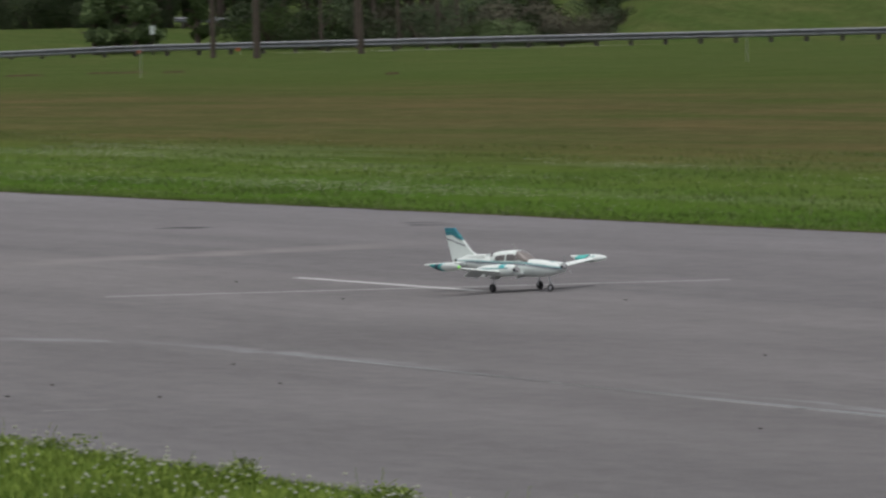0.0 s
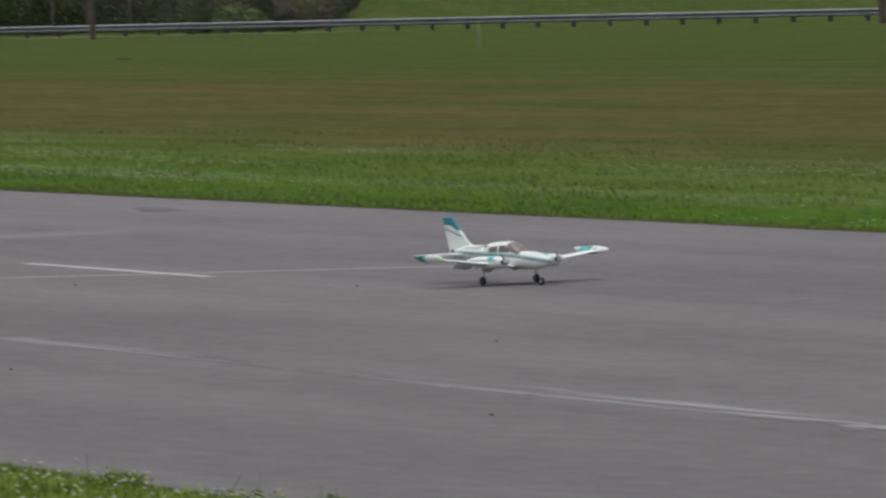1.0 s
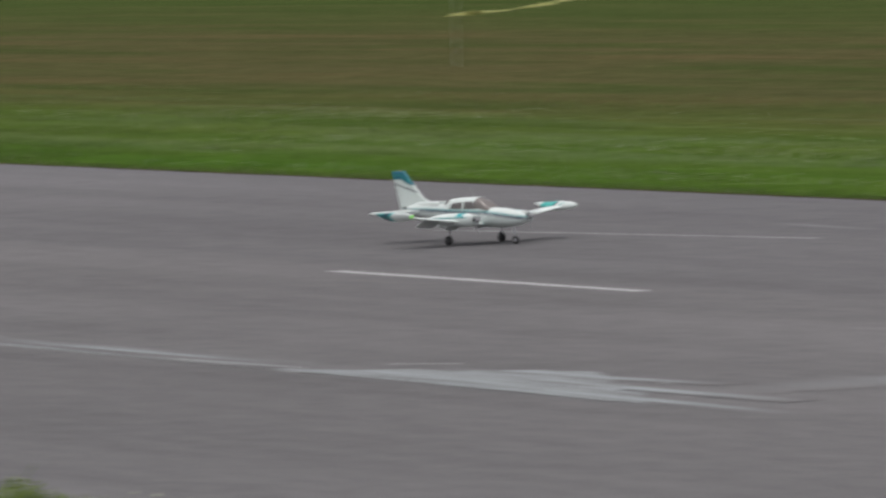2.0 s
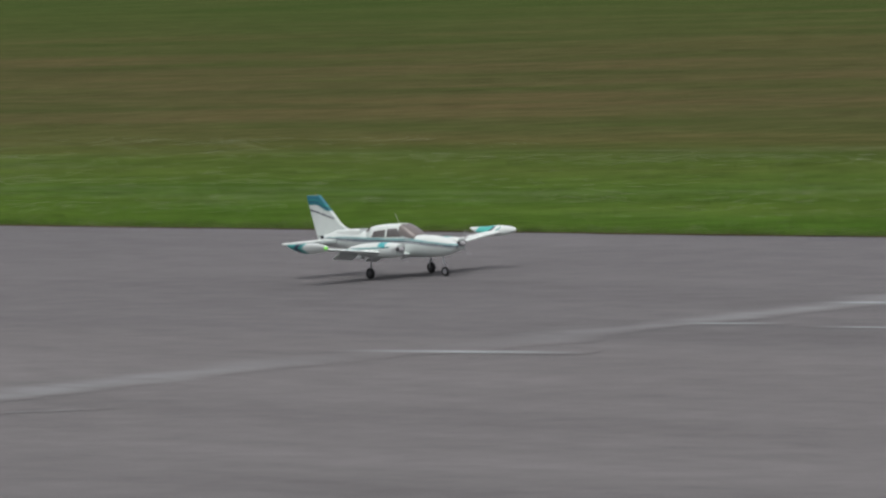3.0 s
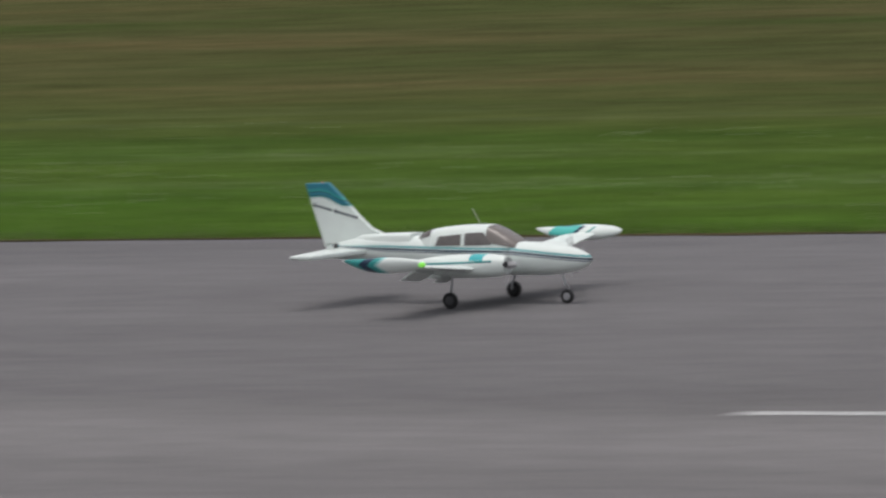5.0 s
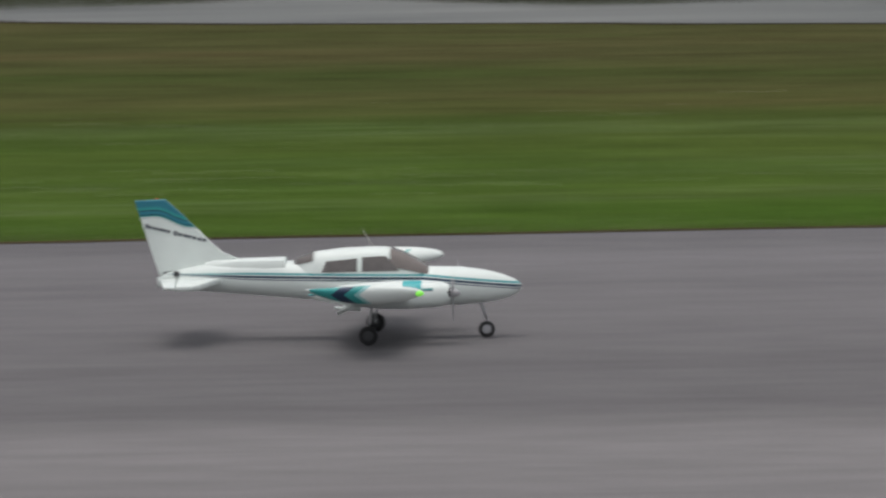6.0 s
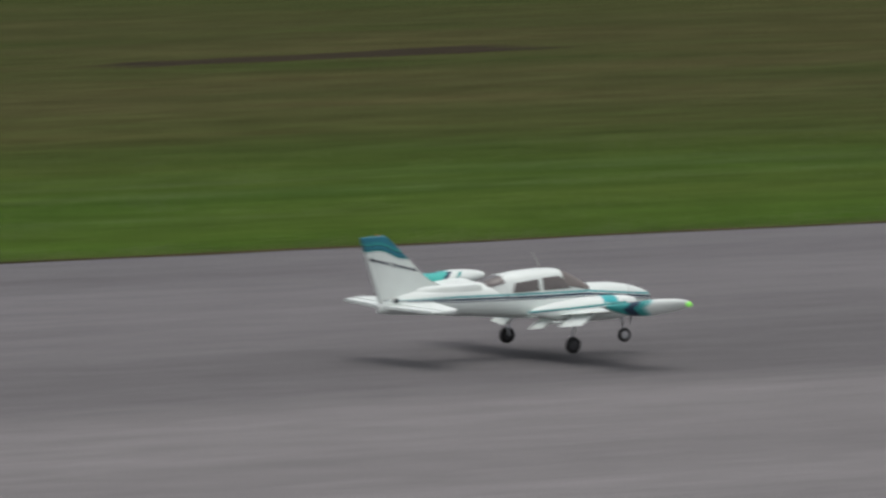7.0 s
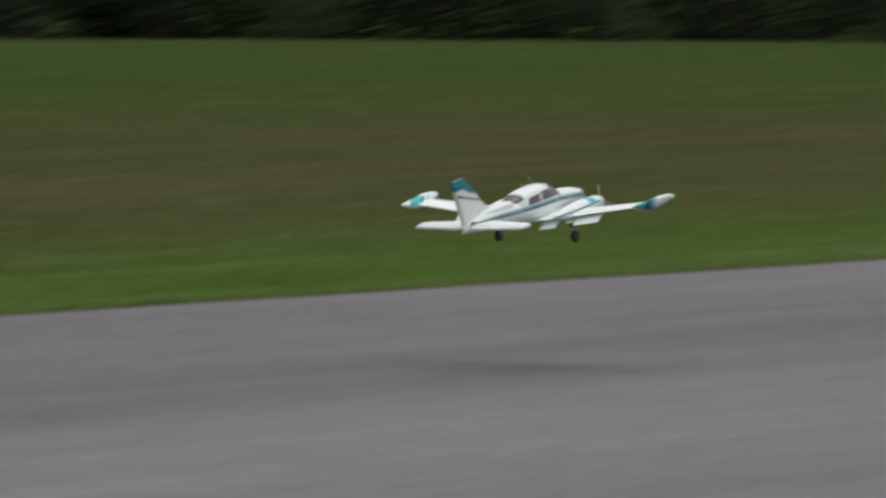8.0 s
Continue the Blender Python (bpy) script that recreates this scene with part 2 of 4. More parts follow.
def tank_paint():
    s, grime = livery_base("white_tank_with_teal_tail")
    x, y, z = s.axes()
    v = s.math("ABSOLUTE", s.math("SUBTRACT", z, 0.177))
    off = s.math("MULTIPLY", s.math("ADD", s.math("SUBTRACT", x, s.math("MULTIPLY", v, 1.3)), 0.16), 2.9)
    outer = s.ramp(off, [(0.0, TEAL), (0.24, NAVY), (0.34, TEAL), (0.42, (0.3, 0.58, 0.58)), (0.46, WHITE)], True)
    inner = s.ramp(off, [(0.0, WHITE), (0.18, (0.07, 0.50, 0.45)), (0.46, NAVY), (0.51, WHITE), (0.60, TEAL), (0.63, WHITE)], True)
    inner = s.mix(WHITE, inner, s.math("GREATER_THAN", z, 0.168))
    c = s.mix(inner, outer, s.math("GREATER_THAN", s.math("ABSOLUTE", y), 0.605))
    return s.done(s.mix(c, grime, 1.0, "MULTIPLY"))


def nacelle_paint():
    s, grime = livery_base("white_cowl_with_teal_flash")
    x, y, z = s.axes()
    off = s.math("SUBTRACT", z, s.math("ADD", 0.147, s.math("MULTIPLY", x, 0.04)))
    band = s.ramp(s.math("ADD", s.math("MULTIPLY", off, 20.0), 0.5), [
        (0.0, WHITE), (0.44, NAVY), (0.485, TEAL), (0.58, WHITE)], True)
    flash = s.math("MULTIPLY", s.math("GREATER_THAN", z, 0.157), s.math("LESS_THAN", s.math("ABSOLUTE", s.math("SUBTRACT", x, 0.122)), 0.026))
    c = s.mix(s.mix(band, WHITE, s.math("GREATER_THAN", x, 0.180)), (0.04, 0.42, 0.45), flash)
    return s.done(s.mix(c, grime, 1.0, "MULTIPLY"))


def plain(name, colour, rough=0.5, metal=0.0):
    s = Shader(name, rough, metal)
    return s.done(s.mix(colour, s.ramp(s.noise(40), [(0.3, grey(0.88)), (0.7, grey(1.08))]), 1.0, "MULTIPLY"))


def lit(name, colour, power):
    s = Shader(name, 0.3)
    s.bsdf.inputs["Emission Color"].default_value = (*colour, 1)
    s.bsdf.inputs["Emission Strength"].default_value = power
    return s.done(colour)


M_ASPHALT, M_MEADOW = asphalt(), meadow()
M_WHITE_LINE = worn_paint("worn_white_paint", (0.44, 0.44, 0.44), 0.95, (0.5, 2, 1))
M_STAIN = worn_paint("pale_scuffed_stain", (0.215, 0.22, 0.225), 0.72, (0.25, 1.5, 1), 2.5, True)
M_TAN_STAIN = worn_paint("pale_tan_stain", (0.21, 0.20, 0.195), 0.75, (0.6, 0.6, 1), 2.0, True)
M_FAINT_LINE = worn_paint("faded_white_paint", (0.30, 0.30, 0.30), 0.8, (0.5, 2, 1))
M_BLUE_LINE = worn_paint("faded_blue_grey_paint", (0.245, 0.265, 0.275), 0.8, (0.4, 2, 1), 4.0, True)
M_BLUE_STREAK = worn_paint("pale_blue_grey_streak", (0.30, 0.325, 0.335), 0.8, (0.3, 2, 1), 4.0, True)
M_BLUE_PATCH = worn_paint("worn_blue_grey_patch", (0.31, 0.335, 0.345), 0.58, (0.16, 2.2, 1), 3.0)
M_FUSELAGE, M_FIN, M_TANK, M_NACELLE = fuselage_paint(), fin_paint(), tank_paint(), nacelle_paint()
M_FOAM = plain("white_painted_foam", WHITE, 0.4)
M_GLASS = plain("smoked_window", (0.125, 0.112, 0.108), 0.12)
M_WINDSHIELD = plain("smoked_windshield", (0.175, 0.152, 0.142), 0.10)
M_RUBBER = plain("black_rubber", (0.018, 0.018, 0.019), 0.7)
M_HUB = plain("dark_grey_hub", (0.06, 0.06, 0.065), 0.45)
M_PALE_HUB = plain("pale_hub", (0.4, 0.4, 0.42), 0.4)
M_STEEL = plain("bright_steel", (0.55, 0.56, 0.58), 0.35, 0.9)
M_DARK = plain("dark_plastic", (0.02, 0.02, 0.024), 0.5)
M_BAR = plain("grey_navy_lettering", (0.045, 0.055, 0.075), 0.4)
M_GREEN_LIGHT = lit("green_nav_light", (0.22, 0.70, 0.09), 0.55)
M_RED_LIGHT = lit("red_beacon", (0.5, 0.08, 0.04), 0.25)
M_RAIL = speckled("galvanised_steel", (0.17, 0.18, 0.195), (0.25, 0.26, 0.285), 3.0, 0.6, 0.4)
M_GRAVEL = speckled("pale_gravel", (0.16, 0.17, 0.12), (0.30, 0.30, 0.25), 4.0, 0.95)
M_POST = speckled("weathered_timber", (0.06, 0.05, 0.045), (0.11, 0.10, 0.09), 8.0)
M_BARK = speckled("grey_brown_bark", (0.07, 0.055, 0.045), (0.15, 0.12, 0.10), 7.0, 0.9, 0, 0.6, (1, 1, 0.3))
# leaf colour kept very dark, standing in for shade low in the east wood
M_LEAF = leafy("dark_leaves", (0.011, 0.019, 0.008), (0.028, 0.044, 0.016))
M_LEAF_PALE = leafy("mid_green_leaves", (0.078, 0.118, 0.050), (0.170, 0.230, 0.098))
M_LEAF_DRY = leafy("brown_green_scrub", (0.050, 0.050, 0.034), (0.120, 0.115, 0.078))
M_BLADE = leafy("grass_blades", (0.072, 0.118, 0.023), (0.140, 0.195, 0.052), (0.23, 0.25, 0.15))
M_NEAR_BLADE = leafy("bright_grass_blades", (0.110, 0.180, 0.028), (0.290, 0.375, 0.075))
# lighter copy of the dark leaves, with the western haze put into the colour
M_LEAF_HAZED = leafy("hazed_dark_leaves", (0.036, 0.054, 0.026), (0.085, 0.115, 0.055))
M_PROP = plain("grey_propeller_plastic", (0.42, 0.42, 0.43), 0.45)
M_TAR_BLOT = worn_paint("tar_blot", (0.020, 0.020, 0.022), 0.95, (1, 1.5, 1), 6.0)
M_ORANGE = plain("orange_plastic", (0.45, 0.13, 0.06), 0.6)
M_REED = leafy("grey_green_reeds", (0.066, 0.076, 0.046), (0.130, 0.142, 0.098))
M_FLOWER = plain("white_clover", (0.38, 0.40, 0.31), 0.8)
M_STAKE = plain("white_fibre_stake", (0.42, 0.43, 0.40), 0.6)
M_TAPE = plain("yellow_tape", (0.31, 0.31, 0.08), 0.6)
# pale patches in the muddy colour stand in for reflected sky
M_WATER = speckled("muddy_water_sky_sheen", (0.035, 0.038, 0.030), (0.16, 0.16, 0.145), 0.9, 0.35, 0.0, 0.03, (0.35, 1.3, 1), 0.32)
M_SCAR = speckled("dry_brown_soil", (0.045, 0.042, 0.022), (0.085, 0.066, 0.038), 2.0, 1.0, shine=0.0)
M_MUD = speckled("dark_bare_soil", (0.028, 0.024, 0.018), (0.050, 0.042, 0.030), 3.0, 1.0, shine=0.0)


# ---- mesh helpers ----
def part(name, bm, material, parent=None, label="", smooth=30):
    me = bpy.data.meshes.new(name)
    bmesh.ops.recalc_face_normals(bm, faces=bm.faces)
    bm.to_mesh(me)
    bm.free()
    me.materials.append(material)
    if smooth:
        for p in me.polygons:
            p.use_smooth = True
        me.set_sharp_from_angle(angle=radians(smooth))
    ob = new(name, me)
    ob.parent = parent
    return tagged(ob, label)


def loft(rings, close=True, caps=True, bm=None):
    """Joins rings of equal length into a skin."""
    bm = bm or bmesh.new()
    vs = [[bm.verts.new(p) for p in ring] for ring in rings]
    n = len(vs[0])
    for a, b in zip(vs[:-1], vs[1:]):
        for k in range(n if close else n - 1):
            bm.faces.new((a[k], a[(k + 1) % n], b[(k + 1) % n], b[k]))
    if caps:
        bm.faces.new(vs[0])
        bm.faces.new(vs[-1][::-1])
    return bm


def tube(path, radii, n=8, bm=None):
    path = [Vector(p) for p in path]
    radii = radii if isinstance(radii, (list, tuple)) else [radii] * len(path)
    rings = []
    for k, p in enumerate(path):
        d = (path[min(k + 1, len(path) - 1)] - path[max(k - 1, 0)]).normalized()
        a = d.orthogonal().normalized()
        b = d.cross(a)
        rings.append([p + radii[k] * (a * math.cos(2 * math.pi * i / n) + b * math.sin(2 * math.pi * i / n)) for i in range(n)])
    return loft(rings, bm=bm)


def box(x0, x1, y0, y1, z0, z1, bm=None):
    return loft([[(x0, y0, z), (x1, y0, z), (x1, y1, z), (x0, y1, z)] for z in (z0, z1)], bm=bm)


def turned(profile, n=20, axis="y", at=(0, 0, 0), bm=None):
    """A solid of revolution; profile: (along the axis, radius)."""
    rings = []
    for a, r in profile:
        ring = []
        for i in range(n):
            c, s = r * math.cos(2 * math.pi * i / n), r * math.sin(2 * math.pi * i / n)
            p = (c, a, s) if axis == "y" else (a, c, s) if axis == "x" else (c, s, a)
            ring.append(Vector(p) + Vector(at))
        rings.append(ring)
    return loft(rings, bm=bm)


def smoothstep(v):
    v = min(max(v, 0.0), 1.0)
    return v * v * (3 - 2 * v)


# ---- ground, runway ----
RAIL_A, RAIL_DIR = Vector((-354.0, 121.2)), Vector((44.2, 29.4)).normalized()
RAIL_OUT = Vector((-RAIL_DIR.y, RAIL_DIR.x))


def field_height(x, y):
    """The field falls gently towards the guard rail in the west."""
    far = math.hypot(x, y)
    return -0.03 - 1.11 * smoothstep((far - 110) / 200) * smoothstep((-x - 40) / 120)


def bank_rise(along, out):
    """How far the ground behind the rail rises: a low lawn, and a steep-sided mound at its end; along is skewed with the line of sight."""
    lawn = (1.0 + 0.35 * smoothstep((18 - along) / 18)) * smoothstep((out - 3) / 34)
    mound = 1.98 * smoothstep((along - 36.4 - 0.25 * noise.noise((out * 0.3, along * 0.2, 3))) / 5.2) * smoothstep((out - 2.5) / 15)
    return max(lawn, mound)


def height(x, y):
    rel = Vector((x, y)) - RAIL_A
    out, along = rel.dot(RAIL_OUT), rel.dot(RAIL_DIR)
    return field_height(x, y) + (bank_rise(along + 0.675 * out, out) if out > 0 else 0.0)


def bank():
    """The grassy bank and mound behind the guard rail."""
    rings = []
    for i in range(150):
        skew = -30 + 0.8 * i
        ring = []
        for j in range(56):
            out = 2.0 + (0.5 * j if j < 40 else 20 + 6.0 * (j - 40))
            p = RAIL_A + RAIL_DIR * (skew - 0.675 * out) + RAIL_OUT * out
            ring.append((p.x, p.y, field_height(p.x, p.y) + bank_rise(skew, out) - (0.06 if j == 0 else -0.02)))
        rings.append(ring)
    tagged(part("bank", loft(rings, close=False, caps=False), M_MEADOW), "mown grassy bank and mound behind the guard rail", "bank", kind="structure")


def spread(a, b, n, p):
    """n + 1 places from a to b, denser near zero."""
    return [a + (b - a) * (0.5 + 0.5 * math.copysign(abs(2 * k / n - 1) ** p, 2 * k / n - 1)) for k in range(n + 1)]


def ground():
    bm = bmesh.new()
    xs, ys = spread(-4300, 4300, 240, 3.0), spread(-4000, 4000, 240, 3.0)
    grid = [[bm.verts.new((x, y, field_height(x, y))) for y in ys] for x in xs]
    for a, b in zip(grid[:-1], grid[1:]):
        for k in range(len(ys) - 1):
            bm.faces.new((a[k], b[k], b[k + 1], a[k + 1]))
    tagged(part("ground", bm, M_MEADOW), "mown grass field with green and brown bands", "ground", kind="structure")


def runway():
    bm = bmesh.new()
    rng = random.Random(3)
    xs = [-420 + 20 * k for k in range(16)] + [-100 + 0.4 * k for k in range(500)] + [100 + 20 * k for k in range(17)]
    rings = []
    for x in xs:
        a = NEAR_EDGE + 0.05 * noise.noise((x * 0.4, 3, 0)) + rng.uniform(-0.02, 0.02)
        b = FAR_EDGE + 0.09 * noise.noise((x * 0.13, 9, 0)) + 0.03 * noise.noise((x * 1.1, 5, 0)) + rng.uniform(-0.015, 0.015)
        rings.append([(x, a, -0.06), (x, a + 0.02, 0.0), (x, CENTRE, 0.0), (x, b - 0.02, 0.0), (x, b, -0.06)])
    loft(rings, close=False, caps=False, bm=bm)
    tagged(part("runway", bm, M_ASPHALT, smooth=0), "weathered grey asphalt runway with faded paint", "runway", kind="structure")


def stripe(name, a, b, width, material, label, ends=(1.0, 1.0), z=None, wobble=0.012, coats=[0]):
    """A thin coat of paint from a to b on the runway, uneven at its edges."""
    a, b = Vector(a), Vector(b)
    d = b - a
    coats[0] += z is None
    z = 0.0003 + 0.00018 * (coats[0] % 11) if z is None else z
    n = max(6, int(d.length / 0.12))
    side = Vector((-d.y, d.x)).normalized()
    rings = []
    for k in range(n + 1):
        u = k / n
        p = a + d * u
        w = 0.5 * width * (ends[0] * (1 - u) + ends[1] * u)
        w1 = max(0.004, w + wobble * noise.noise((p.x * 3, p.y * 3, 1)))
        w2 = max(0.004, w + wobble * noise.noise((p.x * 3, p.y * 3, 7)))
        l, r = p + side * w1, p - side * w2
        rings.append([(l.x, l.y, z), (r.x, r.y, z)])
    bm = loft(rings, close=False, caps=False)
    uv = bm.loops.layers.uv.new("across")
    bm.verts.index_update()
    for f in bm.faces:
        for corner in f.loops:
            corner[uv].uv = ((corner.vert.index // 2) / n, corner.vert.index % 2)
    ob = part(name, bm, material, smooth=0)
    return tagged(ob, label, "road marking", kind="structure")


def markings():
    for k in range(-2, 9):
        x = -44.884 + 12.288 * k
        tagged(stripe("centre_dash", (x, CENTRE), (x + 3.12, CENTRE), 0.09, M_WHITE_LINE,
                      "worn white centre line dash on the runway"), group="centre line dashes")
    # cross lines
    faint, stain = "faded white line painted across the runway", "pale scuffed stain on the asphalt"
    stripe("cross_line", (-43.3, 15.48), (-41.68, 19.12), 0.12, M_FAINT_LINE, faint)
    stripe("cross_line", (-12.5, 15.45), (-12.34, 17.0), 0.14, M_FAINT_LINE, faint)
    stripe("cross_line", (-12.42, 17.0), (-12.06, 17.68), 0.21, M_WHITE_LINE, "bright white paint patch in a cross line", (0.7, 1.0), wobble=0.04)
    stripe("cross_line", (-12.20, 17.14), (-11.88, 17.92), 0.20, M_WHITE_LINE, "bright white paint patch in a cross line", (1.0, 0.7), z=0.0026, wobble=0.04)
    stripe("cross_line", (-11.95, 17.9), (-11.68, 19.25), 0.13, M_FAINT_LINE, faint)
    # the pale cross band beside the paint triangle
    stripe("scuff_band", (-23.2, 14.0), (-23.6, 17.3), 0.6, M_STAIN, stain, wobble=0.25)
    stripe("scuff_band", (-23.4, 17.2), (-24.0, 22.3), 0.5, M_STAIN, stain, wobble=0.25)
    for a, b, w, m in (((-23.95, 19.80), (-23.30, 19.95), 0.20, M_BLUE_STREAK), ((-23.65, 18.73), (-22.95, 18.85), 0.10, M_BLUE_STREAK),
                       ((-22.75, 18.75), (-22.0, 18.87), 0.08, M_BLUE_STREAK), ((-23.9, 17.22), (-22.5, 17.47), 0.16, M_BLUE_STREAK),
                       ((-22.55, 19.38), (-22.25, 19.9), 0.07, M_FAINT_LINE), ((-19.2, 19.50), (-18.9, 19.72), 0.10, M_WHITE_LINE), ((-18.55, 19.72), (-17.9, 19.74), 0.09, M_WHITE_LINE),
                       ((-18.6, 19.71), (-15.1, 19.77), 0.07, M_FAINT_LINE), ((-18.1, 20.92), (-14.6, 20.96), 0.06, M_STAIN),
                       ((-19.15, 18.72), (-18.75, 19.02), 0.05, M_FAINT_LINE), ((-25.85, 14.05), (-25.6, 14.25), 0.05, M_FAINT_LINE),
                       ((-23.9, 14.18), (-23.7, 14.34), 0.05, M_FAINT_LINE), ((-22.6, 14.6), (-22.2, 15.0), 0.08, M_STAIN),
                       ((-25.4, 14.05), (-23.6, 14.32), 0.14, M_BLUE_STREAK), ((-25.0, 13.92), (-22.6, 14.02), 0.16, M_BLUE_STREAK),
                       ((-24.6, 13.74), (-22.1, 13.68), 0.13, M_BLUE_STREAK), ((-29.0, 13.72), (-26.2, 13.80), 0.10, M_BLUE_STREAK), ((-34.8, 21.4), (-33.4, 21.3), 0.12, M_STAIN), ((-36.0, 19.9), (-33.0, 20.6), 0.07, M_FAINT_LINE)):
        stripe("paint_streak", a, b, w, m, "short streak of worn pale paint on the asphalt")
    stripe("scuff_band", (-49.0, 16.0), (-50.2, 21.0), 1.1, M_TAN_STAIN, stain, wobble=0.5)
    stripe("tar_streak", (-18.95, 19.73), (-18.50, 19.82), 0.16, M_TAR_BLOT, "dark tar streak on the asphalt")
    stripe("tar_streak", (-55.66, 20.42), (-55.25, 20.64), 0.40, M_TAR_BLOT, "dark tar patch on the asphalt", (0.5, 0.8), wobble=0.12)
    stripe("tar_streak", (-53.95, 21.9), (-53.55, 22.08), 0.22, M_TAR_BLOT, "dark tar patch on the asphalt", (0.8, 0.5), wobble=0.1)
    stripe("tar_streak", (-54.5, 22.1), (-54.2, 22.3), 0.18, M_TAR_BLOT, "dark tar patch on the asphalt", (0.8, 0.5), wobble=0.1)
    # long line near the side of the runway, blurred into a bluish smear at its west end
    smear = "blurred bluish stain along the side line"
    stripe("side_line", (-37.6, 13.67), (-31.4, 13.63), 0.05, M_BLUE_LINE, "faded bluish line along the runway")
    stripe("side_line", (-31.6, 13.62), (-25.9, 13.58), 0.06, M_BLUE_LINE, "faded bluish line along the runway")
    stripe("side_line", (-34.9, 13.65), (-32.3, 13.63), 0.04, M_FAINT_LINE, "faded white line along the runway", (0.4, 1.0))
    stripe("side_line", (-31.7, 13.61), (-28.9, 13.57), 0.045, M_FAINT_LINE, "faded white line along the runway")
    stripe("side_line", (-28.8, 13.57), (-25.7, 13.57), 0.04, M_FAINT_LINE, "faded white line along the runway")
    stripe("side_line", (-32.4, 13.635), (-31.6, 13.615), 0.035, M_FAINT_LINE, "faded white line along the runway")
    stripe("paint_streak", (-27.43, 13.59), (-25.93, 13.71), 0.10, M_BLUE_STREAK, "bright bluish streak of paint along the side line", (0.6, 1.2))
    stripe("paint_streak", (-27.43, 13.59), (-25.93, 13.71), 0.035, M_FAINT_LINE, "thin white streak of paint along the side line")
    stripe("scuff_band", (-38.9, 12.95), (-37.1, 13.70), 0.34, M_STAIN, smear, wobble=0.1)
    stripe("scuff_band", (-38.0, 13.60), (-33.0, 13.76), 0.24, M_STAIN, smear, wobble=0.12)
    stripe("scuff_band", (-31.0, 13.76), (-25.6, 13.85), 0.24, M_STAIN, smear, (0.2, 1.0), z=0.00014, wobble=0.1)
    stripe("paint_streak", (-31.55, 10.96), (-31.39, 11.22), 0.04, M_FAINT_LINE, "short streak of worn pale paint on the asphalt")


def paint_patch():
    """The three-cornered patch of pale paint where two lines meet."""
    bm = bmesh.new()
    a, b, c = Vector((-26.0, 13.58)), Vector((-24.7, 14.38)), Vector((-22.9, 13.56))
    rows = []
    for k in range(25):
        u = k / 24
        low = a.lerp(c, u)
        top = a.lerp(b, u / 0.42) if u < 0.42 else b.lerp(c, (u - 0.42) / 0.58)
        jag = 0.10 * noise.noise((u * 14, 2, 5))
        rows.append([(low.x, low.y + 0.02 * noise.noise((u * 20, 1, 1)), 0.0022), (top.x, max(top.y + jag, low.y + 0.02), 0.0022)])
    loft(rows, close=False, caps=False, bm=bm)
    tagged(part("paint_patch", bm, M_BLUE_PATCH, smooth=0), "pale bluish triangle of worn paint on the asphalt", "road marking", kind="structure")


def edge_strip():
    """A broken dark brown line where the grass meets the asphalt."""
    rings = []
    for k in range(1300):
        x = -130 + 0.15 * k
        w = 0.022 + 0.05 * noise.noise((x * 0.5, 3, 4)) + 0.04 * noise.noise((x * 2.3, 6, 1))
        y = FAR_EDGE + 0.09 * noise.noise((x * 0.13, 9, 0)) + 0.03 * noise.noise((x * 1.1, 5, 0))
        rings.append([(x, y - max(w, 0.004), 0.002), (x, y + 0.05, 0.002), (x, y + 0.06, -0.06)])
    tagged(part("edge_strip", loft(rings, close=False, caps=False), M_SCAR, smooth=0), "dark brown strip along the edge of the asphalt", "soil", kind="structure")


ground()
bank()
runway()
edge_strip()
markings()
paint_patch()


# ---- the model aeroplane: x forward, y to its left, origin on the ground under the main wheels ----
plane = new("model_airplane")
tagged(plane, "white twin-engined model aeroplane with teal and navy stripes", "model airplane")


def egg(x, low, high, half, n=20, p=2.4):
    """A rounded fuselage section."""
    zc, h = (low + high) / 2, (high - low) / 2
    ring = []
    for k in range(n):
        a = 2 * math.pi * k / n
        c, s = math.cos(a), math.sin(a)
        ring.append((x, half * math.copysign(abs(c) ** (2 / p), c), zc + h * math.copysign(abs(s) ** (2 / p), s)))
    return ring


def interpolate(table, x):
    xs = [r[0] for r in table]
    return [float(np.interp(x, xs, [r[k] for r in table])) for k in range(1, len(table[0]))]


# station, belly, top, half width
FUSELAGE = [(-0.592, 0.150, 0.176, 0.006), (-0.56, 0.144, 0.194, 0.016), (-0.45, 0.136, 0.214, 0.033), (-0.33, 0.126, 0.221, 0.046),
            (-0.22, 0.116, 0.219, 0.057), (-0.10, 0.104, 0.206, 0.063), (0.05, 0.094, 0.198, 0.065), (0.16, 0.090, 0.199, 0.062),
            (0.25, 0.091, 0.197, 0.055), (0.32, 0.097, 0.187, 0.045), (0.365, 0.106, 0.174, 0.034), (0.397, 0.118, 0.161, 0.021), (0.412, 0.132, 0.149, 0.007)]


def build_fuselage():
    xs = list(np.linspace(-0.592, 0.365, 34)) + [0.379, 0.391, 0.400, 0.408, 0.412]
    body = part("fuselage", loft([egg(x, *interpolate(FUSELAGE, x)) for x in xs]), M_FUSELAGE, plane, "white foam fuselage with side stripes", 60)
    return body


CABIN = [(-0.225, 0.216, 0.020), (-0.19, 0.231, 0.044), (-0.15, 0.243, 0.052), (-0.08, 0.2515, 0.055), (0.0, 0.2545, 0.055), (0.05, 0.2535, 0.053),
         (0.09, 0.238, 0.052), (0.13, 0.216, 0.050), (0.162, 0.196, 0.040)]


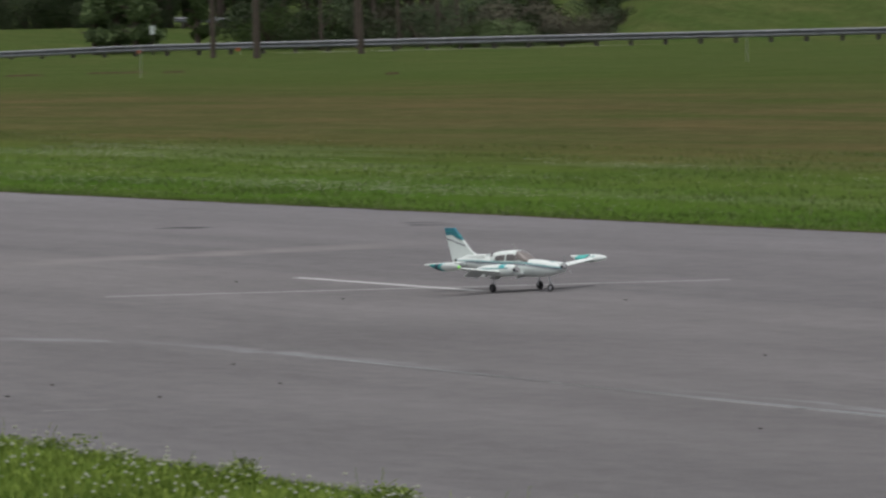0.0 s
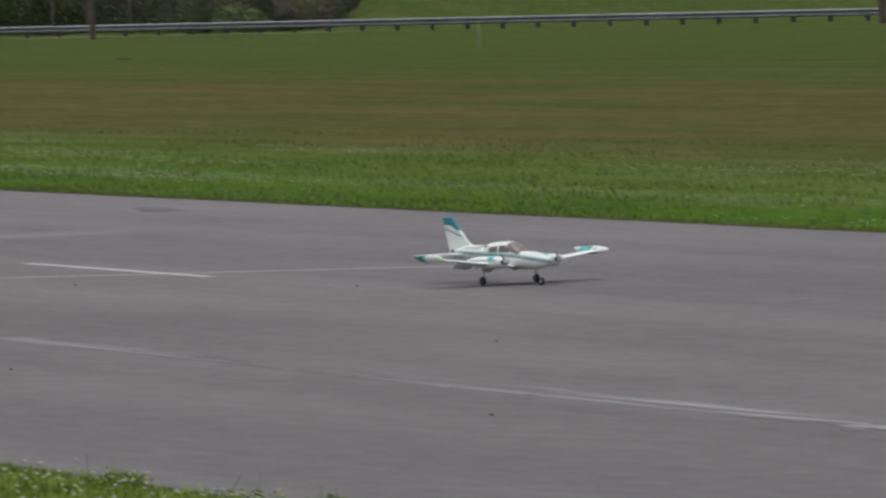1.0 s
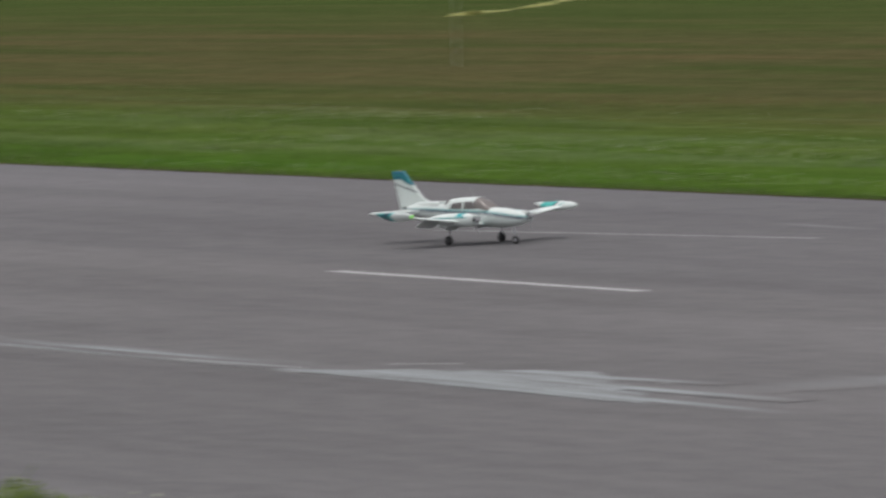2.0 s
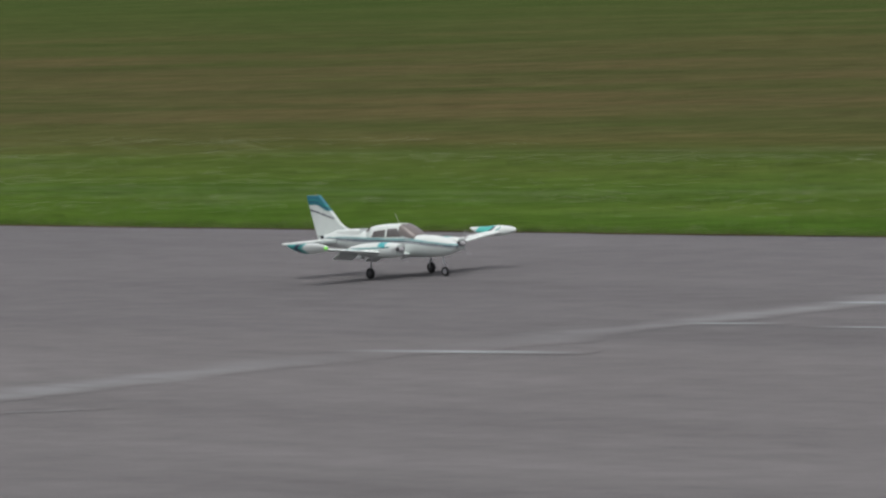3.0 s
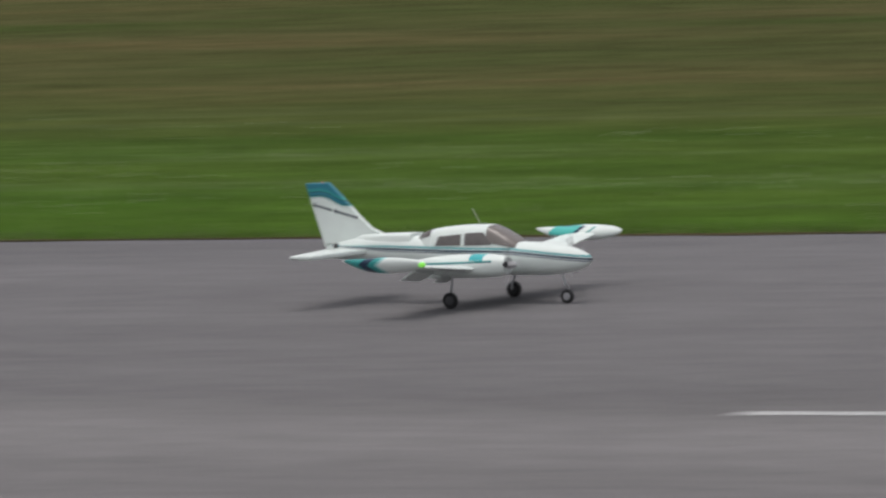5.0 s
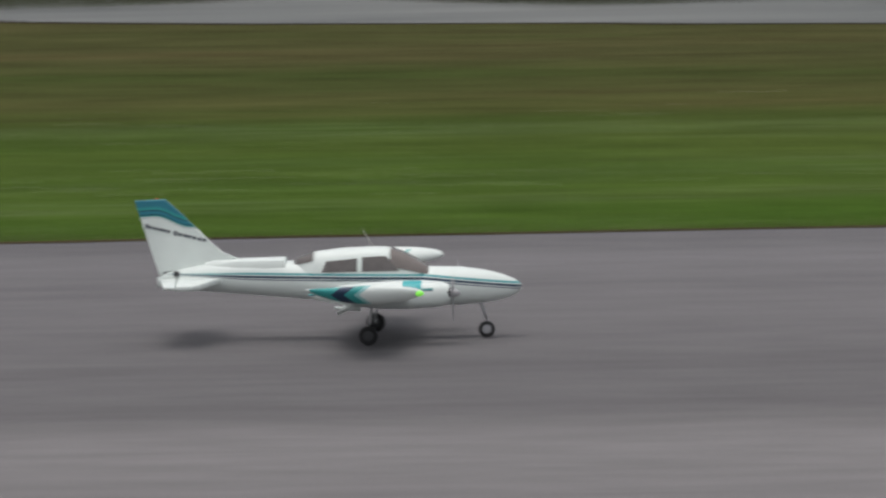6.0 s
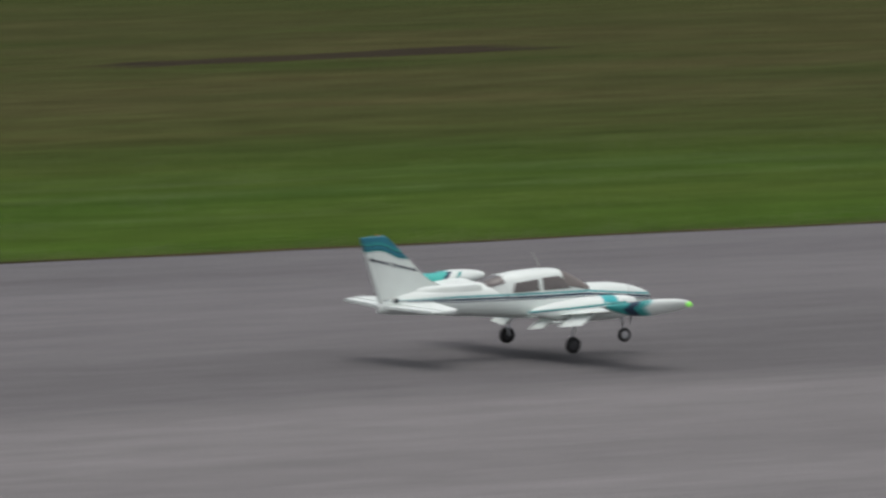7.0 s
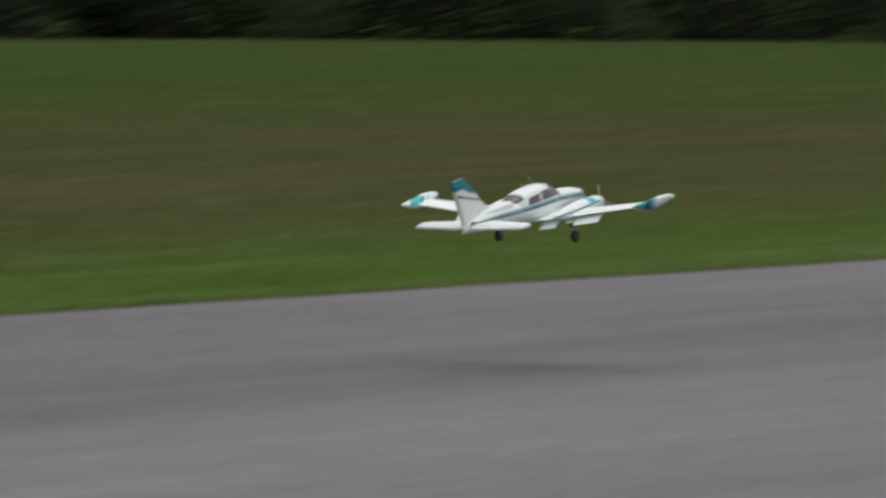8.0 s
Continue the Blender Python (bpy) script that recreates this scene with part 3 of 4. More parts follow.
def cabin_ring(x, grow=0.0):
    top, half = interpolate(CABIN, x)
    base, n = 0.170, 16
    ring = []
    for k in range(n + 1):
        a = math.pi * k / n
        c, s = math.cos(a), math.sin(a)
        s = s ** 0.62
        y = (half + 0.010 * (1 - s) + grow) * math.copysign(abs(c) ** 0.42, c)
        ring.append((x, y, base + (top + grow - base) * s))
    return ring


def cabin_side(x, z):
    """Half width of the cabin at a station and height."""
    ring = cabin_ring(x)[:9]
    zs, ys = [p[2] for p in ring], [p[1] for p in ring]
    return float(np.interp(z, zs, ys))


def build_cabin():
    part("cabin_roof", loft([cabin_ring(x) for x in np.linspace(-0.152, 0.052, 14)]), M_FUSELAGE, plane, "white cabin roof", 60)
    part("cabin_front", loft([cabin_ring(x) for x in np.linspace(0.053, 0.165, 9)]), M_FUSELAGE, plane, "white cabin front round the windshield", 60)
    part("cabin_back", loft([cabin_ring(x) for x in np.linspace(-0.228, -0.153, 6)]), M_FUSELAGE, plane, "white cabin back round the rear window", 60)
    part("windshield", loft([cabin_ring(x, 0.0018)[1:16] for x in np.linspace(0.056, 0.160, 10)], close=False, caps=False), M_WINDSHIELD, plane, "smoked curved windshield", 60)
    part("rear_window", loft([cabin_ring(x, 0.0018)[3:14] for x in np.linspace(-0.212, -0.158, 6)], close=False, caps=False), M_GLASS, plane, "smoked rear window", 60)
    for sign in (-1, 1):
        for shape in (((-0.022, 0.191), (0.080, 0.192), (0.066, 0.208), (0.046, 0.233), (-0.022, 0.230)),
                      ((-0.134, 0.190), (-0.036, 0.191), (-0.036, 0.227), (-0.126, 0.219))):
            bm = bmesh.new()
            rings = []
            for u in np.linspace(0, 1, 9):
                col = []
                x0 = min(p[0] for p in shape) + u * (max(p[0] for p in shape) - min(p[0] for p in shape))
                zs = []
                for (xa, za), (xb, zb) in zip(shape, shape[1:] + shape[:1]):
                    if min(xa, xb) - 1e-6 <= x0 <= max(xa, xb) + 1e-6 and abs(xa - xb) > 1e-6:
                        zs.append(za + (zb - za) * (x0 - xa) / (xb - xa))
                lo, hi = min(zs), max(zs)
                for v in np.linspace(0, 1, 5):
                    z = lo + (hi - lo) * v
                    col.append((x0, sign * (cabin_side(x0, z) + 0.0022), z))
                rings.append(col)
            loft(rings, close=False, caps=False, bm=bm)
            part("side_window", bm, M_GLASS, plane, "smoked cabin side window", 60)
    part("antenna", tube([(0.008, 0.0, 0.25), (-0.024, 0.0, 0.306)], [0.0015, 0.0009], 6), M_STAKE, plane, "thin whip antenna on the cabin roof")


def airfoil(chord, thick, n=9):
    """Outline from the trailing edge over the top to the nose and back; x forward from the nose."""
    pts = []
    for sgn in (1, -1):
        for k in range(n + (sgn > 0)):
            u = k / n
            c = 0.5 * (1 + math.cos(math.pi * u)) if sgn > 0 else 0.5 * (1 - math.cos(math.pi * u))
            t = 5 * thick * (0.2969 * math.sqrt(c) - 0.126 * c - 0.3516 * c * c + 0.2843 * c ** 3 - 0.1036 * c ** 4)
            if sgn < 0 and k == 0:
                continue
            pts.append((-c * chord, sgn * t * chord * (1.0 if sgn > 0 else 0.7)))
    return pts


def wing_at(y):
    """Leading edge, chord and height of the wing at a distance from the middle."""
    u = (abs(y) - 0.05) / 0.535
    return 0.128 - 0.045 * u, 0.205 - 0.085 * u, 0.108 + 0.062 * u


def build_wing(sign):
    rings = []
    for y in (0.03, 0.12, 0.22, 0.34, 0.45, 0.54, 0.588):
        le, ch, z = wing_at(y)
        rings.append([(le + dx, sign * y, z + dz) for dx, dz in airfoil(ch, 0.125)])
    wing = part("wing", loft(rings), M_FOAM, plane, "white foam wing", 40)
    # lowered flaps, one each side of the nacelle
    for y0, y1 in ((0.075, 0.155), (0.245, 0.37)):
        bm = bmesh.new()
        rings = []
        for y in (y0, y1):
            le, ch, z = wing_at(y)
            x0, z0 = le - ch * 0.80, z - 0.004
            rings.append([(x0, sign * y, z0 + 0.004), (x0 - 0.052, sign * y, z0 - 0.032), (x0 - 0.054, sign * y, z0 - 0.035), (x0 - 0.001, sign * y, z0 - 0.009)])
        loft(rings, bm=bm)
        part("flap", bm, M_FOAM, wing, "lowered white flap", 40)


def build_nacelle(sign):
    y = sign * 0.2
    shape = [(-0.165, 0.136, 0.140, 0.004), (-0.13, 0.125, 0.154, 0.017), (-0.06, 0.110, 0.166, 0.029), (0.04, 0.100, 0.175, 0.036), (0.13, 0.100, 0.177, 0.038),
             (0.198, 0.105, 0.173, 0.036), (0.222, 0.114, 0.166, 0.029)]
    rings = []
    for x in list(np.linspace(-0.165, 0.198, 20)) + [0.212, 0.222]:
        rings.append([(px, py + y, pz) for px, py, pz in egg(x, *interpolate(shape, x), 18, 2.6)])
    nac = part("engine_nacelle", loft(rings), M_NACELLE, plane, "white engine nacelle with teal flash", 50)
    for dy in (-0.019, 0.019):
        part("air_intake", turned([(0.210, 0.0105), (0.2265, 0.0105)], 14, "x", (0, y + dy, 0.144)), M_DARK, nac, "round dark air intake")
    part("exhaust_fairing", tube([(-0.02, y + sign * 0.02, 0.102), (-0.09, y + sign * 0.02, 0.106)], [0.007, 0.004], 8), M_FOAM, nac, "small white exhaust fairing")
    # propeller, turning about its own axle
    bm = turned([(-0.006, 0.010), (0.006, 0.0125), (0.018, 0.010), (0.026, 0.005), (0.029, 0.001)], 14, "x")
    for k in range(3):
        turn = Matrix.Rotation(2 * math.pi * k / 3, 3, "X")
        blade = []
        for r, w, tw in ((0.008, 0.006, 50), (0.03, 0.010, 35), (0.055, 0.009, 24), (0.070, 0.006, 18), (0.076, 0.002, 16)):
            a = radians(tw)
            across, face = Vector((math.sin(a), math.cos(a), 0)), Vector((math.cos(a), -math.sin(a), 0))
            blade.append([turn @ (Vector((0.008, 0, r)) + across * cx * w / 2 + face * cf * 0.0014) for cx, cf in ((1, 0), (0.2, 1), (-1, 0), (0.2, -1))])
        loft(blade, bm=bm)
    prop = part("propeller", bm, M_PROP, plane, "three-bladed grey propeller with spinner", 40)
    prop.location = (0.225, y, 0.141)
    return prop


def build_tank(sign):
    y, n = sign * 0.600, 16
    rings = []
    for k in range(25):
        u = k / 24
        x = -0.148 + 0.318 * u
        r = 0.0225 * (math.sin(0.5 * math.pi * u / 0.55) ** 0.8 if u < 0.55 else math.sqrt(max(0.0, 1 - ((u - 0.55) / 0.46) ** 1.75))) + 0.0008
        mid_y, mid_z = y + sign * 0.015 * u, 0.170 + 0.010 * u + 0.020 * max(0.0, 1 - u / 0.5) ** 2
        ring = []
        for i in range(n):
            c, h = 0.88 * r * math.cos(2 * math.pi * i / n), 1.12 * r * math.sin(2 * math.pi * i / n)
            ring.append((x, mid_y + c + sign * 0.35 * h, mid_z + h))
        rings.append(ring)
    tank = part("tip_tank", loft(rings), M_TANK, plane, "white wing tip tank with teal tail and navy chevron", 60)
    if sign < 0:
        part("nav_light", turned([(0.150, 0.005), (0.156, 0.0085), (0.166, 0.0080), (0.173, 0.002)], 14, "x", (0, y + sign * 0.020, 0.179)), M_GREEN_LIGHT, tank, "glowing green navigation light")
    return tank


def plate(outline, half, axis="y", rim=0.045):
    """A solid flat shape with rounded rims; outline in (x, z) for a fin, (x, y) for a tailplane."""
    c = Vector((sum(p[0] for p in outline) / len(outline), sum(p[1] for p in outline) / len(outline)))
    rings = []
    for off, shrink in ((-1.0, 1 - rim), (-0.6, 1 - rim * 0.2), (0.0, 1.0), (0.6, 1 - rim * 0.2), (1.0, 1 - rim)):
        ring = []
        for p in outline:
            q = c + (Vector(p) - c) * shrink
            ring.append((q.x, off * half, q.y) if axis == "y" else (q.x, q.y, off * half))
        rings.append(ring)
    return loft(rings)


def build_tail():
    part("fin", plate([(-0.582, 0.190), (-0.624, 0.391), (-0.567, 0.393), (-0.520, 0.350), (-0.477, 0.307), (-0.440, 0.270), (-0.408, 0.243), (-0.365, 0.224), (-0.38, 0.205)], 0.0095, "y", 0.025), M_FIN, plane, "white fin with blue and teal top", 40)
    ridge = [[(x, y, z) for y, z in ((-w, 0.188), (-w, top - 0.016), (-w + 0.004, top - 0.005), (-w + 0.013, top), (w - 0.013, top), (w - 0.004, top - 0.005), (w, top - 0.016), (w, 0.188))]
             for x, w, top in ((-0.46, 0.018, 0.218), (-0.43, 0.024, 0.2225), (-0.36, 0.036, 0.2255), (-0.29, 0.043, 0.2265), (-0.236, 0.045, 0.2275))]
    part("dorsal_ridge", loft(ridge), M_FUSELAGE, plane, "flat white ridge from the fin to the cabin", 40)
    part("rudder", plate([(-0.586, 0.182), (-0.572, 0.182), (-0.581, 0.200), (-0.621, 0.391), (-0.651, 0.390), (-0.614, 0.27)], 0.0085, "y", 0.012), M_FIN, plane, "white rudder with blue top", 40)
    for sign in (-1, 1):
        stab = part("tailplane", plate([(-0.455, sign * 0.01), (-0.475, sign * 0.10), (-0.508, sign * 0.258), (-0.528, sign * 0.279), (-0.570, sign * 0.279), (-0.580, sign * 0.01)], 0.0075, "z"), M_FOAM, plane, "white tailplane half", 40)
        stab.location = (0.048, 0, 0.169)
        elev = part("elevator", plate([(-0.582, sign * 0.015), (-0.572, sign * 0.276), (-0.602, sign * 0.272), (-0.632, sign * 0.03)], 0.005, "z"), M_FOAM, plane, "white elevator", 40)
        elev.location = (0.048, 0, 0.169)
        part("servo_hatch", box(-0.545, -0.531, sign * 0.020 - 0.004, sign * 0.020 + 0.004, 0.180, 0.194), M_DARK, plane, "small dark servo window")
        # two words of the name on the fin, as plain bars
        for x0, x1, z0 in ((-0.622, -0.552, 0.319), (-0.543, -0.452, 0.2985)):
            bm = bmesh.new()
            n = 7
            for k in range(n):
                a = x0 + (x1 - x0) * k / n
                b = x0 + (x1 - x0) * (k + 0.72) / n
                za = z0 - 0.25 * (a - x0)
                box(a, b, sign * 0.0094 - 0.0012, sign * 0.0094 + 0.0012, za - (0.0042 if k else 0.006), za + (0.0038 if k else 0.007), bm)
            part("lettering_bar", bm, M_BAR, plane, "dark lettering bars on the fin", 0)
    part("beacon", turned([(0.0, 0.003), (0.004, 0.0026), (0.007, 0.001)], 10, "z", (-0.590, 0, 0.390)), M_RED_LIGHT, plane, "small red beacon on the fin")


def build_wheel(x, y, r, width, hub):
    tyre = part("wheel", turned([(-width * 0.32, r * 0.55), (-width * 0.5, r * 0.68), (-width * 0.46, r * 0.88), (-width * 0.25, r), (width * 0.25, r), (width * 0.46, r * 0.88), (width * 0.5, r * 0.68), (width * 0.32, r * 0.55)], 24), M_RUBBER, plane, "small black rubber wheel", 40)
    bm = turned([(-width * 0.42, r * 0.2), (-width * 0.40, r * 0.50), (-width * 0.34, r * 0.57), (width * 0.34, r * 0.57), (width * 0.40, r * 0.50), (width * 0.42, r * 0.2)], 16)
    for k in range(5):
        a = 2 * math.pi * k / 5
        c, s = math.cos(a) * r * 0.36, math.sin(a) * r * 0.36
        box(c - r * 0.06, c + r * 0.06, -width * 0.46, width * 0.46, s - r * 0.06, s + r * 0.06, bm)
    part("rim", bm, hub, tyre, "spoked hub", 40)
    tyre.location = (x, y, r)
    return tyre


def build_gear():
    wheels = []
    for sign in (-1, 1):
        part("gear_leg", tube([(0.012, sign * 0.196, 0.120), (0.004, sign * 0.196, 0.06), (0.0, sign * 0.190, 0.052), (0.0, sign * 0.186, 0.026)], [0.0042, 0.0042, 0.0032, 0.0032], 8), M_STEEL, plane, "bright steel main gear leg")
        wheels.append((build_wheel(0.0, sign * 0.199, 0.0262, 0.018, M_HUB), 0.0, sign * 0.199, 0.0262))
    part("gear_leg", tube([(0.300, 0, 0.105), (0.312, 0, 0.062), (0.3165, 0.010, 0.050), (0.317, 0.0105, 0.022)], [0.0040, 0.0040, 0.0028, 0.0028], 8), M_STEEL, plane, "bright steel nose gear leg")
    wheels.append((build_wheel(0.317, 0.0, 0.0225, 0.014, M_PALE_HUB), 0.317, 0.0, 0.0225))
    return wheels


build_fuselage()
build_cabin()
PROPS = []
for sign in (-1, 1):
    build_wing(sign)
    PROPS.append((build_nacelle(sign), sign * 0.2))
    build_tank(sign)
build_tail()
WHEELS = build_gear()


# ---- guard rail, trees and bank in the west ----
def guard_rail():
    rail = new("guard_rail")
    tagged(rail, "grey galvanised guard rail on short timber posts", "guard rail")
    length, step = 92.0, 2.0
    start = RAIL_A - RAIL_DIR * 16
    z = lambda p: height(p.x, p.y) - 0.2 * smoothstep((12 - (p - RAIL_A).dot(RAIL_DIR)) / 16)
    rings = []
    for k in range(47):
        p = start + RAIL_DIR * (k * step)
        g = z(p)
        rings.append([(p.x - RAIL_OUT.x * d, p.y - RAIL_OUT.y * d, g + h) for d, h in
                      ((0.10, 0.60), (0.17, 0.55), (0.17, 0.50), (0.09, 0.43), (0.17, 0.36), (0.17, 0.31), (0.10, 0.26), (0.085, 0.26), (0.08, 0.43), (0.085, 0.60))])
    part("beam", loft(rings), M_RAIL, rail, "double-ridged steel beam", 0)
    first = None
    for k in range(46):
        p = start + RAIL_DIR * (k * step + 0.7)
        g = z(p)
        ob = part("post", box(-0.075, 0.075, -0.09, 0.09, 0, 0.55), M_POST, rail, "dark timber post", 0) if first is None else new("post", first.data)
        first = first or ob
        ob.parent = rail
        ob.location, ob.rotation_euler = (p.x + RAIL_OUT.x * 0.02, p.y + RAIL_OUT.y * 0.02, g), (0, 0, math.atan2(RAIL_DIR.y, RAIL_DIR.x))


def leaf_cloud(rng, lobes, count, size, bm=None):
    """Many small bent leaf sprays round a few lobes (centre, radii), with gaps."""
    bm = bm or bmesh.new()
    for k in range(count):
        (cx, cy, cz), (rx, ry, rz) = lobes[rng.randrange(len(lobes))]
        d = Vector((rng.gauss(0, 1), rng.gauss(0, 1), rng.gauss(0, 1))).normalized() * rng.uniform(0.55, 1.05)
        p = Vector((cx + d.x * rx, cy + d.y * ry, cz + d.z * rz))
        a = Vector((rng.gauss(0, 1), rng.gauss(0, 1), rng.gauss(0, 0.6))).normalized()
        b = a.orthogonal().normalized()
        s = size * rng.uniform(0.6, 1.4)
        tip, l, r = p + a * s, p + b * s * 0.45, p - b * s * 0.45
        mid = p + a * s * 0.5 + a.cross(b) * s * 0.15
        v = [bm.verts.new(q) for q in (p, l + a * s * 0.4, tip, r + a * s * 0.4, mid)]
        for i, j in ((0, 1), (1, 2), (2, 3), (3, 0)):
            bm.faces.new((v[i], v[j], v[4]))
    return bm


def tree(seed, tall, crown_low, spread_r, leaf, label, leaves=900):
    rng = random.Random(seed)
    t = new("tree")
    tagged(t, label, "tree")
    bm = tube([(0, 0, -0.3), (0.05, 0.02, tall * 0.3), (-0.04, 0.06, tall * 0.6), (0, 0, tall * 0.9)], [0.24, 0.19, 0.13, 0.04], 9)
    for k in range(7):
        a, h = rng.uniform(0, 6.3), rng.uniform(max(0.25 * tall, crown_low), 0.8 * tall)
        l = spread_r * rng.uniform(0.5, 0.9)
        tube([(0, 0, h), (math.cos(a) * l * 0.5, math.sin(a) * l * 0.5, h + l * 0.35), (math.cos(a) * l, math.sin(a) * l, h + l * 0.5)], [0.07, 0.045, 0.015], 6, bm)
    part("trunk", bm, M_BARK, t, "grey-brown trunk with limbs")
    lobes = []
    for k in range(11):
        a, u = rng.uniform(0, 6.3), rng.uniform(0, 1)
        r = spread_r * rng.uniform(0.2, 0.75) * (1 - 0.4 * u)
        h = crown_low + (tall - crown_low) * u
        lobes.append(((math.cos(a) * r, math.sin(a) * r, h), (spread_r * rng.uniform(0.3, 0.5),) * 2 + (spread_r * rng.uniform(0.25, 0.4),)))
    part("crown", leaf_cloud(rng, lobes, leaves * 3, 0.19), leaf, t, "uneven leafy crown", 0)
    return t


def bush(seed, r, h, leaf, label, leaves=800):
    rng = random.Random(seed)
    t = new("bush")
    tagged(t, label, "bush")
    bm = bmesh.new()
    for k in range(6):
        a = rng.uniform(0, 6.3)
        tube([(0, 0, -0.1), (math.cos(a) * r * 0.3, math.sin(a) * r * 0.3, h * 0.4), (math.cos(a) * r * 0.7, math.sin(a) * r * 0.7, h * 0.8)], [0.05, 0.035, 0.01], 5, bm)
    part("stem", bm, M_BARK, t, "low branching stem")
    lobes = []
    for k in range(9):
        a = rng.uniform(0, 6.3)
        lobes.append(((math.cos(a) * r * rng.uniform(0.1, 0.7), math.sin(a) * r * rng.uniform(0.1, 0.7), h * rng.uniform(0.15, 0.75)), (r * 0.42, r * 0.42, h * 0.28)))
    part("foliage", leaf_cloud(rng, lobes, leaves * 3, 0.115), leaf, t, "dense uneven foliage", 0)
    return t


def rail_place(along, out):
    p = RAIL_A + RAIL_DIR * along + RAIL_OUT * out
    return p.x, p.y, height(p.x, p.y)


def west_side():
    rng = random.Random(11)
    guard_rail()
    dark = tree(1, 11, 1.2, 3.6, M_LEAF_HAZED, "dark leafy tree at the edge of a wood", 1100)
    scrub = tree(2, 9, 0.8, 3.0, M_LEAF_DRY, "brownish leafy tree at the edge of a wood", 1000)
    low = bush(3, 2.2, 2.6, M_LEAF_HAZED, "dark green bush behind the guard rail")
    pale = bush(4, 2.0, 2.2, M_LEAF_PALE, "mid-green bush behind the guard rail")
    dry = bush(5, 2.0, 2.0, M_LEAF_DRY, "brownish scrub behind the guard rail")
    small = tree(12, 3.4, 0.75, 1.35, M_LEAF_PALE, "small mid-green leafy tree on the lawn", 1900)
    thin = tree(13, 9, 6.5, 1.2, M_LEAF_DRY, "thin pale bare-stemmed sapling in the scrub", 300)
    thin.scale = (0.45, 0.45, 1.0)
    stock = {"small": [small, 0], "sapling": [thin, 0], "dark": [dark, 0], "scrub": [scrub, 0], "low": [low, 0], "pale": [pale, 0], "dry": [dry, 0]}

    def plant(kind, along, out, size):
        x, y, z = rail_place(along - 0.675 * out, out)
        m = pose(x, y, z, 0, 0, rng.uniform(0, 360))
        ob, used = stock[kind]
        if used:
            ob = copy_thing(ob, m)
        else:
            ob.matrix_basis = m
        stock[kind][1] += 1
        ob.scale = (size * (0.45 if kind == "sapling" else 1.0),) * 2 + (size,)

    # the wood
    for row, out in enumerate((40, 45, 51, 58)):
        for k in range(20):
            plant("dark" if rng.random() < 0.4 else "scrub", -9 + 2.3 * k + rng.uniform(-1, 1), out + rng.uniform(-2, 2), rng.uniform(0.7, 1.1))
    for k in range(14):
        plant("low", -8 + 1.25 * k + rng.uniform(-0.4, 0.4), 38 + rng.uniform(-1, 1), rng.uniform(0.6, 0.9))
    # leafy small trees beside the lawn, then an open gap, then a belt of scrub close behind the rail
    for along, out, kind, s in ((5.7, 7, "small", 0.95), (7.0, 9, "small", 1.05), (8.4, 7, "small", 1.0), (9.0, 10, "small", 0.8), (11.9, 16, "small", 0.75),
                                (29.6, 3.5, "pale", 0.72), (30.9, 3.5, "pale", 0.68), (32.1, 4, "pale", 0.72), (33.0, 5, "low", 0.7), (34.2, 7, "dry", 0.8), (35.4, 8, "dry", 0.8), (36.4, 10, "dry", 0.75), (37.3, 13, "low", 0.7), (38.2, 17, "dry", 0.6), (38.9, 21, "low", 0.5)):
        plant(kind, along, out, s)
    for k in range(30):
        kind = ("low", "low", "pale", "low", "dry")[k % 5] if k < 12 else ("dry", "low", "dry", "dry", "low")[k % 5]
        plant(kind, 15.4 + 0.66 * k + rng.uniform(-0.4, 0.4), rng.uniform(7, 18), rng.uniform(0.7, 1.2))
    # pale bare saplings standing in the scrub
    for k, along in enumerate((20.2, 22.3, 23.4, 25.0, 27.4, 28.6)):
        plant("sapling", along, 5.5 + 2.5 * (k % 3), 0.8 + 0.1 * (k % 3))
    # dark wood beyond the mound
    for k in range(12):
        plant("low", 38.5 + 1.7 * k + rng.uniform(-0.5, 0.5), 66 + rng.uniform(-3, 3), rng.uniform(0.8, 1.1))


def far_rail():
    """A second guard rail beyond the lawn, seen through the gap between the trees."""
    rail = new("guard_rail")
    tagged(rail, "far pale guard rail beyond the lawn", "guard rail")
    rings = []
    for k in range(12):
        x, y, z = rail_place(9.4 + 0.5 * k - 0.675 * 36, 36)
        rings.append([(x - RAIL_OUT.x * d, y - RAIL_OUT.y * d, z + h) for d, h in ((0.10, 0.66), (0.17, 0.59), (0.09, 0.52), (0.17, 0.45), (0.10, 0.38), (0.07, 0.38), (0.07, 0.66))])
        if k % 2:
            part("post", box(x - 0.07, x + 0.07, y - 0.07, y + 0.07, z - 0.1, z + 0.6), M_POST, rail, "dark timber post", 0)
    part("beam", loft(rings), M_RAIL, rail, "double-ridged steel beam", 0)


def gravel_strip():
    """A thin pale strip of bare gravel in the grass before the guard rail."""
    rings = []
    for k in range(90):
        along = 19.0 + 0.25 * k
        w = 0.55 + 0.35 * noise.noise((along * 0.6, 2, 1)) - 0.4 * smoothstep((along - 36) / 5)
        p, q = (RAIL_A + RAIL_DIR * along - RAIL_OUT * d for d in (1.0, 1.0 + max(w, 0.05) * 2.2))
        rings.append([(p.x, p.y, field_height(p.x, p.y) + 0.035), (q.x, q.y, field_height(q.x, q.y) + 0.035)])
    tagged(part("gravel_strip", loft(rings, close=False, caps=False), M_GRAVEL, smooth=0), "thin pale gravel strip before the guard rail", "gravel", kind="structure")


west_side()
far_rail()
gravel_strip()


